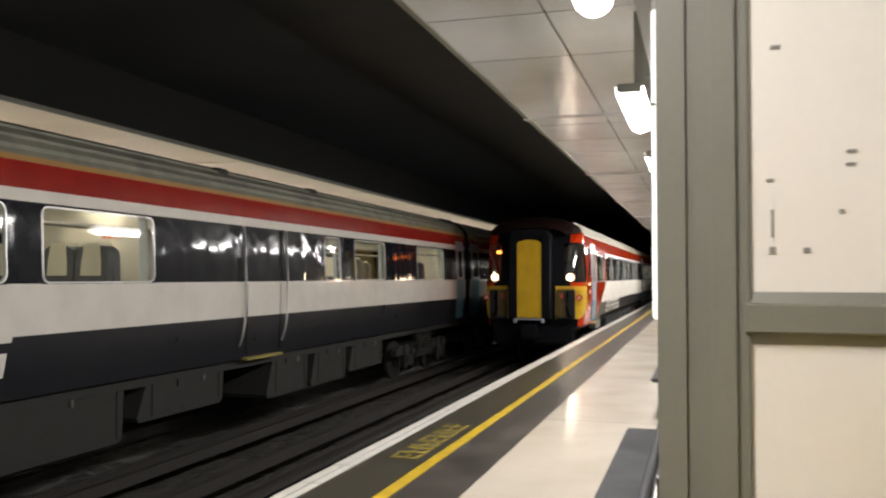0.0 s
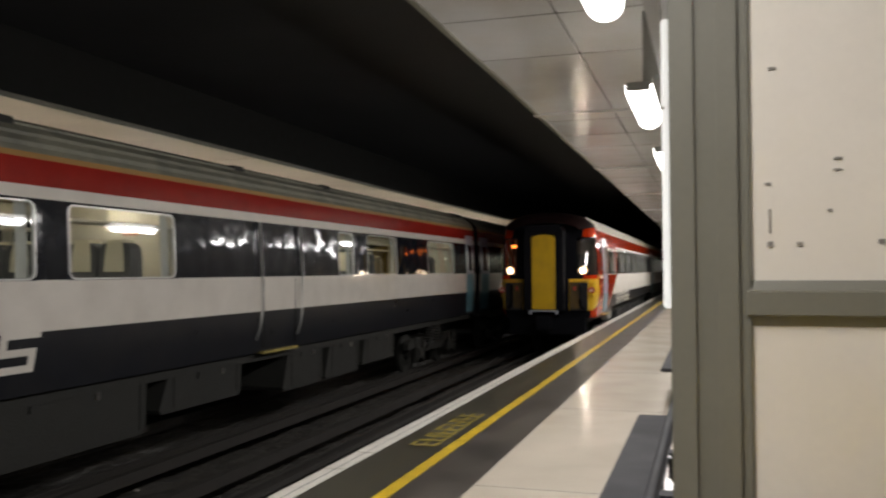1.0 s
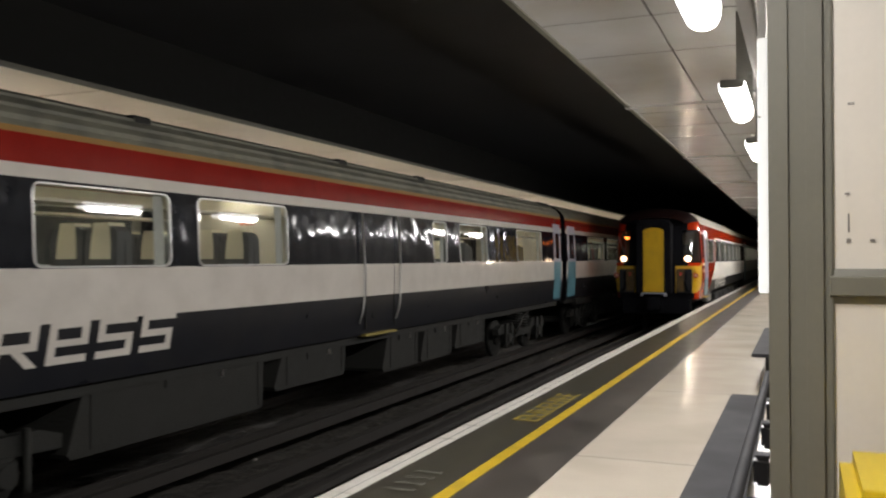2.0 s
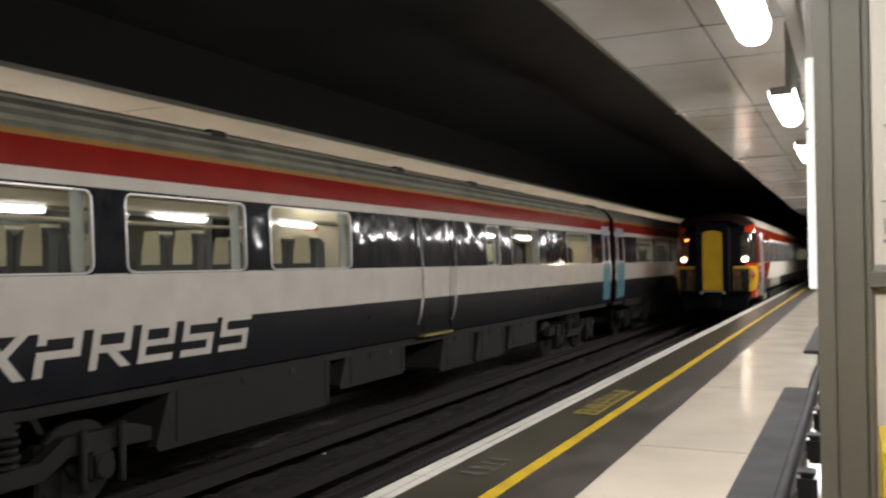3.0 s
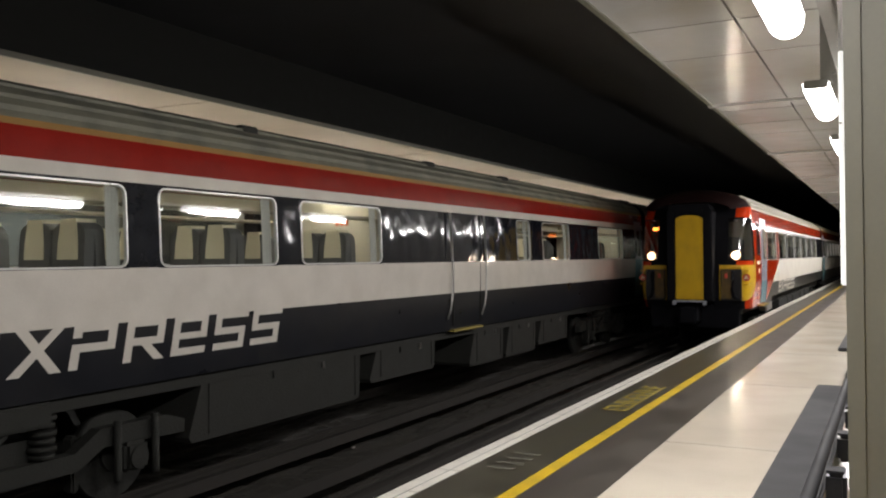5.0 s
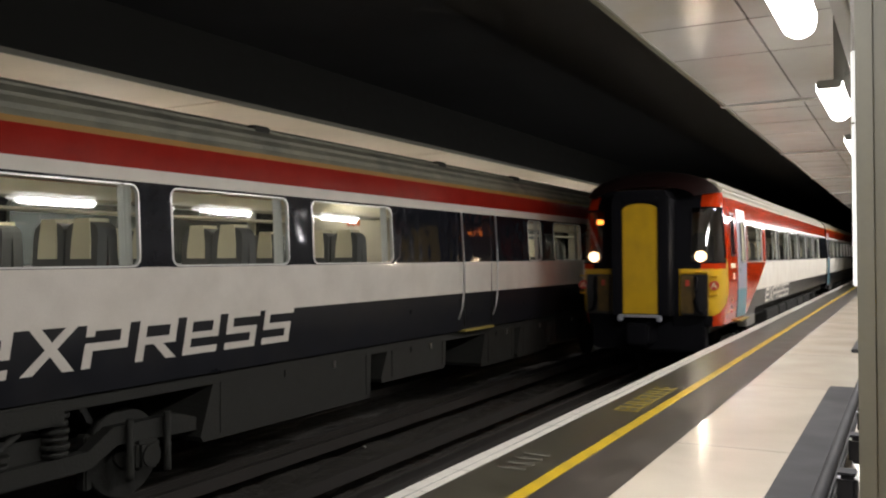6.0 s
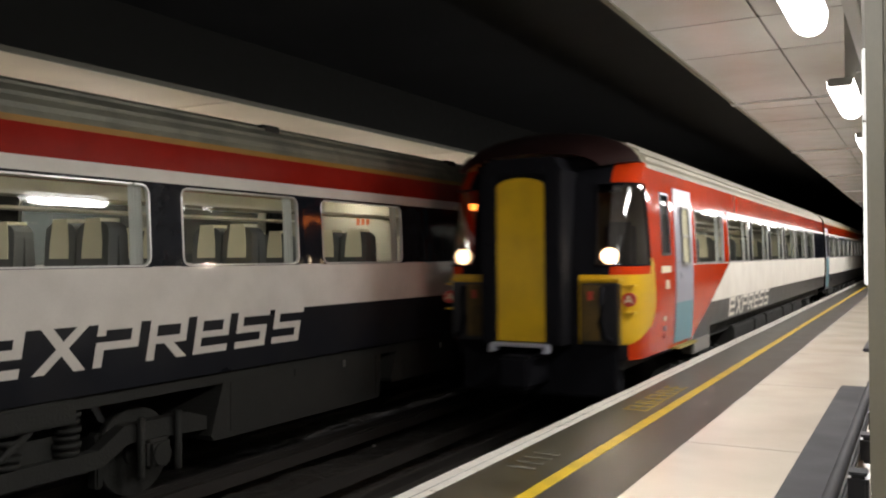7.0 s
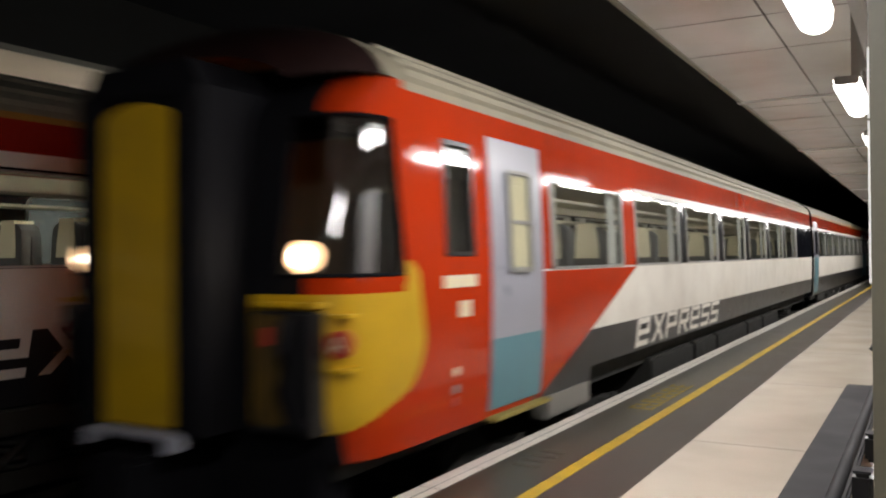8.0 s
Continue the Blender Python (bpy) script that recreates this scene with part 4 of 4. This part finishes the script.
            bm.faces.new([bm.verts.new(p) for p in (a - n, b - n, b + n, a + n)])
        part("letter", bm, M_HEADREST, top, "pale letter A on the disc")
    part("destination_display", boxed(-1.0, -0.66, 0.60, 0.66, 2.13, 2.215), M_MARKER, top, "glowing orange destination display")
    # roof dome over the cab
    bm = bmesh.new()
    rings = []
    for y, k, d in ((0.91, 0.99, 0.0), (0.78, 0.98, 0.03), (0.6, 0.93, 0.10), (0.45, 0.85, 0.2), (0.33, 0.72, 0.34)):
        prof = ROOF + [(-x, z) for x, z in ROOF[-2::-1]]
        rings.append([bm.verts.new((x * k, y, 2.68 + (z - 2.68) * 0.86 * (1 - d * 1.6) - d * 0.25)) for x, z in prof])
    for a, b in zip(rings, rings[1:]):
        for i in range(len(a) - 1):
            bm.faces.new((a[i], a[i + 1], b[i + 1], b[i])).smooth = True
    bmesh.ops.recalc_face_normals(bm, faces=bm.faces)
    # the dome's red carries its shade in the base colour
    part("cab_dome", bm, M_DOME, top, "domed cab roof, its red darkened to stand for shade")
    # gangway
    bm = bmesh.new()
    outer = [(-0.53, 0.42), (-0.53, 2.55), (-0.42, 2.72), (0.42, 2.72), (0.53, 2.55), (0.53, 0.42)]
    extrude_profile(bm, outer, 0.03, 0.7)
    for x0, x1, z0, z1 in ((-0.53, -0.325, 0.42, 2.55), (0.325, 0.53, 0.42, 2.55), (-0.325, 0.325, 2.5, 2.62)):
        box(bm, x0, x1, -0.03, 0.03, z0, z1, 0.02)
    part("gangway", bm, M_RUBBER, top, "dark rubber gangway surround")
    bm = bmesh.new()
    pts = [(-0.32, 0.46), (0.32, 0.46), (0.32, 2.36)] + [(0.32 * math.cos(a), 2.36 + 0.11 * math.sin(a)) for a in (0.35, 0.7, 1.05, 1.4, 1.74, 2.09, 2.44, 2.79)] + [(-0.32, 2.36)]
    extrude_profile(bm, pts, 0.0, 0.05)
    part("gangway_door", bm, M_YELLOW, top, "tall yellow gangway door")
    bm = boxed(-0.38, 0.38, -0.10, 0.03, 0.40, 0.44, 0.006)
    for s in (1, -1):
        box(bm, s * 0.32, s * 0.39, -0.11, 0.02, 0.33, 0.42, 0.006)
    part("tread_plate", bm, M_LILAC, top, "pale grey tread plate")
    # cab inside
    part("cab_bulkhead", boxed(-1.2, 1.2, 1.9, 1.95, 0.4, 2.45), M_CABIN, top)
    part("cab_header", boxed(-0.98, 0.98, 0.72, 1.2, 2.33, 2.78, 0.05), M_RUBBER, top)
    part("cab_desk", boxed(-1.1, 1.1, 0.75, 1.0, 0.9, 1.34, 0.03), M_BENCHBLACK, top)
    part("cab_seat", boxed(0.62, 1.05, 1.3, 1.45, 1.2, 1.95, 0.06), M_SEAT, top)
    # door
    for s in (1, -1):
        for z0, z1, m, nm in ((0.28, 0.84, M_TEAL, "door_foot"), (0.84, 2.44, M_LILAC, "door_leaf")):
            bm = bmesh.new()
            zc = [z0 + (z1 - z0) * k / 8 for k in range(9)]
            vs = [[bm.verts.new((s * (half_width(z) + o), yy, z)) for z in zc] for yy, o in ((2.31, -0.01), (2.312, 0.012), (3.328, 0.012), (3.33, -0.01))]
            for a, b in zip(vs, vs[1:]):
                for i in range(8):
                    bm.faces.new((a[i], b[i], b[i + 1], a[i + 1]) if s > 0 else (a[i], a[i + 1], b[i + 1], b[i]))
            part(nm, bm, m, top, "pale lilac-grey door with a teal foot")
        pane = window_unit(top, 2.6, 3.05, 1.36, 2.2, s, M_CAP, M_GLASS, 0.03, r=0.06, raised=0.034)
        pane.name = "door_window"
        bm = bmesh.new()
        vs = [[bm.verts.new((s * (half_width(z) + 0.018), y, z)) for z in (1.4, 1.6, 1.8, 2.0, 2.16)] for y in (2.64, 3.01)]
        for i in range(4):
            bm.faces.new((vs[0][i], vs[1][i], vs[1][i + 1], vs[0][i + 1]))
        part("door_blind", bm, M_HEADREST, top, "pale blind behind the door glass")
        part("window_bar", boxed(s * 1.30, s * 1.352, 2.63, 3.02, 1.76, 1.79), M_CAP, top)
        part("door_step", boxed(s * 1.2, s * 1.37, 2.3, 3.4, 0.20, 0.23), M_STEP, top, "yellow-edged door step")
        part("number_panel", boxed(s * (HALF - 0.02), s * (HALF + 0.004), 1.55, 2.05, 1.27, 1.36), M_HEADREST, top, "pale bar of small writing")
        part("label_plate", boxed(s * (HALF - 0.02), s * (HALF + 0.004), 1.78, 1.95, 1.05, 1.17), M_HEADREST, top)
        for y, z, m in ((1.74, 0.66, M_HEADREST), (1.74, 0.53, M_CAP), (1.74, 0.44, M_SIGNRED)):
            part("socket_cover", wall_disc(bmesh.new(), (s * (half_width(z) - 0.01), y, z), "x", 0.035, s * 0.022, 12), m, top)
        part("valance", boxed(s * 1.1, s * 1.3, 3.5, 4.6, 0.0, 0.24, 0.02), M_TRUNK, top, "grey equipment valance")
    # underside
    part("floor_frame", boxed(-1.1, 1.1, 0.6, length, 0.10, 0.40), M_UNDER, top)
    part("coupler", boxed(-0.2, 0.2, -0.25, 0.6, -0.1, 0.3, 0.04), M_RUBBER, top)
    part("buffer_beam", boxed(-1.05, 1.05, 0.45, 0.8, -0.25, 0.42, 0.03), M_RUBBER, top)
    for y in (4.2, length - 3.6):
        bogie(top, y)
    y = 7.2
    for w in (2.4, 1.6, 2.8, 1.8, 2.2):
        part("equipment_case", boxed(-1.2, 1.2, y, y + w - 0.15, -0.35, 0.16, 0.03), M_UNDER, top)
        y += w
    bm = bmesh.new()
    slope = [0.22, 0.55, 0.82, 1.1, 1.36]
    for z0, z1 in zip(slope, slope[1:]):
        bm.faces.new([bm.verts.new((half_width(z) + 0.003, y, z)) for y, z in ((3.3, z0), (3.3 + (z0 - 0.22) * 2.5, z0), (3.3 + (z1 - 0.22) * 2.5, z1), (3.3, z1))])
    part("red_swoosh", bm, M_ORANGERED, top)
    stroke_word(top, 1, 6.15, 0.66, 0.40, 0.335, M_CREAMWHITE, False)
    bm = bmesh.new()
    vs = [bm.verts.new((x, length - 0.02, z)) for x, z in [(half_width(0.22), 0.22), (half_width(1.3), 1.3)] + ROOF + [(-x, z) for x, z in ROOF[-2::-1]] + [(-half_width(1.3), 1.3), (-half_width(0.22), 0.22)]]
    bm.faces.new(vs)
    part("end_wall", bm, M_RUBBER, top)
    saloon(top, 3.45, length - 0.4, True, [(4.2 + 1.6 * k, 180 * (k % 2)) for k in range(11)])
    return tagged(top, "arriving express cab coach, red nose, yellow gangway door", "train coach", "arriving train")


ARRIVING = [cab_coach()]
for k in range(2):
    c = coach(23.0, [(1.6 + 2.5 * i, 3.6 + 2.5 * i) for i in range(8)], [(0.15, 1.2, True), (21.8, 22.85, True)], False, False, [(2.2 + 2.5 * i, 180 * (i % 2)) for i in range(8)])
    tagged(c, "following express coach in red, white and navy", "train coach", "arriving train")
    ARRIVING.append(c)

# ---- coping stones, one by one ----
bm = boxed(-2.90, -2.72, 0.0, 0.597, -0.09, 0.002, 0.005)
stone = part("coping_stone", bm, M_LINE, cope)
stone.matrix_basis = pose(0, -6.0, 0)
for i in range(1, 200):
    o = new("coping_stone", stone.data)
    o.parent = cope
    o.matrix_basis = pose(0.004 * math.sin(i * 12.9), -6.0 + 0.6 * i, 0.0015 * math.sin(i * 7.7))

TRAIN = [(0.0, 23.3), (0.25, 24.8), (0.5, 25.3), (1.0, 24.0), (1.3, 23.2), (1.5, 23.15), (1.7, 25.3), (2.1, 28.4), (2.5, 30.1), (2.8, 30.3), (3.0, 29.9), (3.5, 27.7), (4.0, 25.8), (4.5, 23.35), (5.0, 20.85), (5.5, 18.25), (6.0, 15.5), (6.5, 12.6), (7.0, 9.70), (7.5, 6.68), (8.0, 3.74)]


def motions():
    for unit, back in zip(ARRIVING, (0.0, 24.1, 47.6)):
        walk(unit, [(t, pose(TRACK1, s + back, 0)) for t, s in TRAIN])


motions()
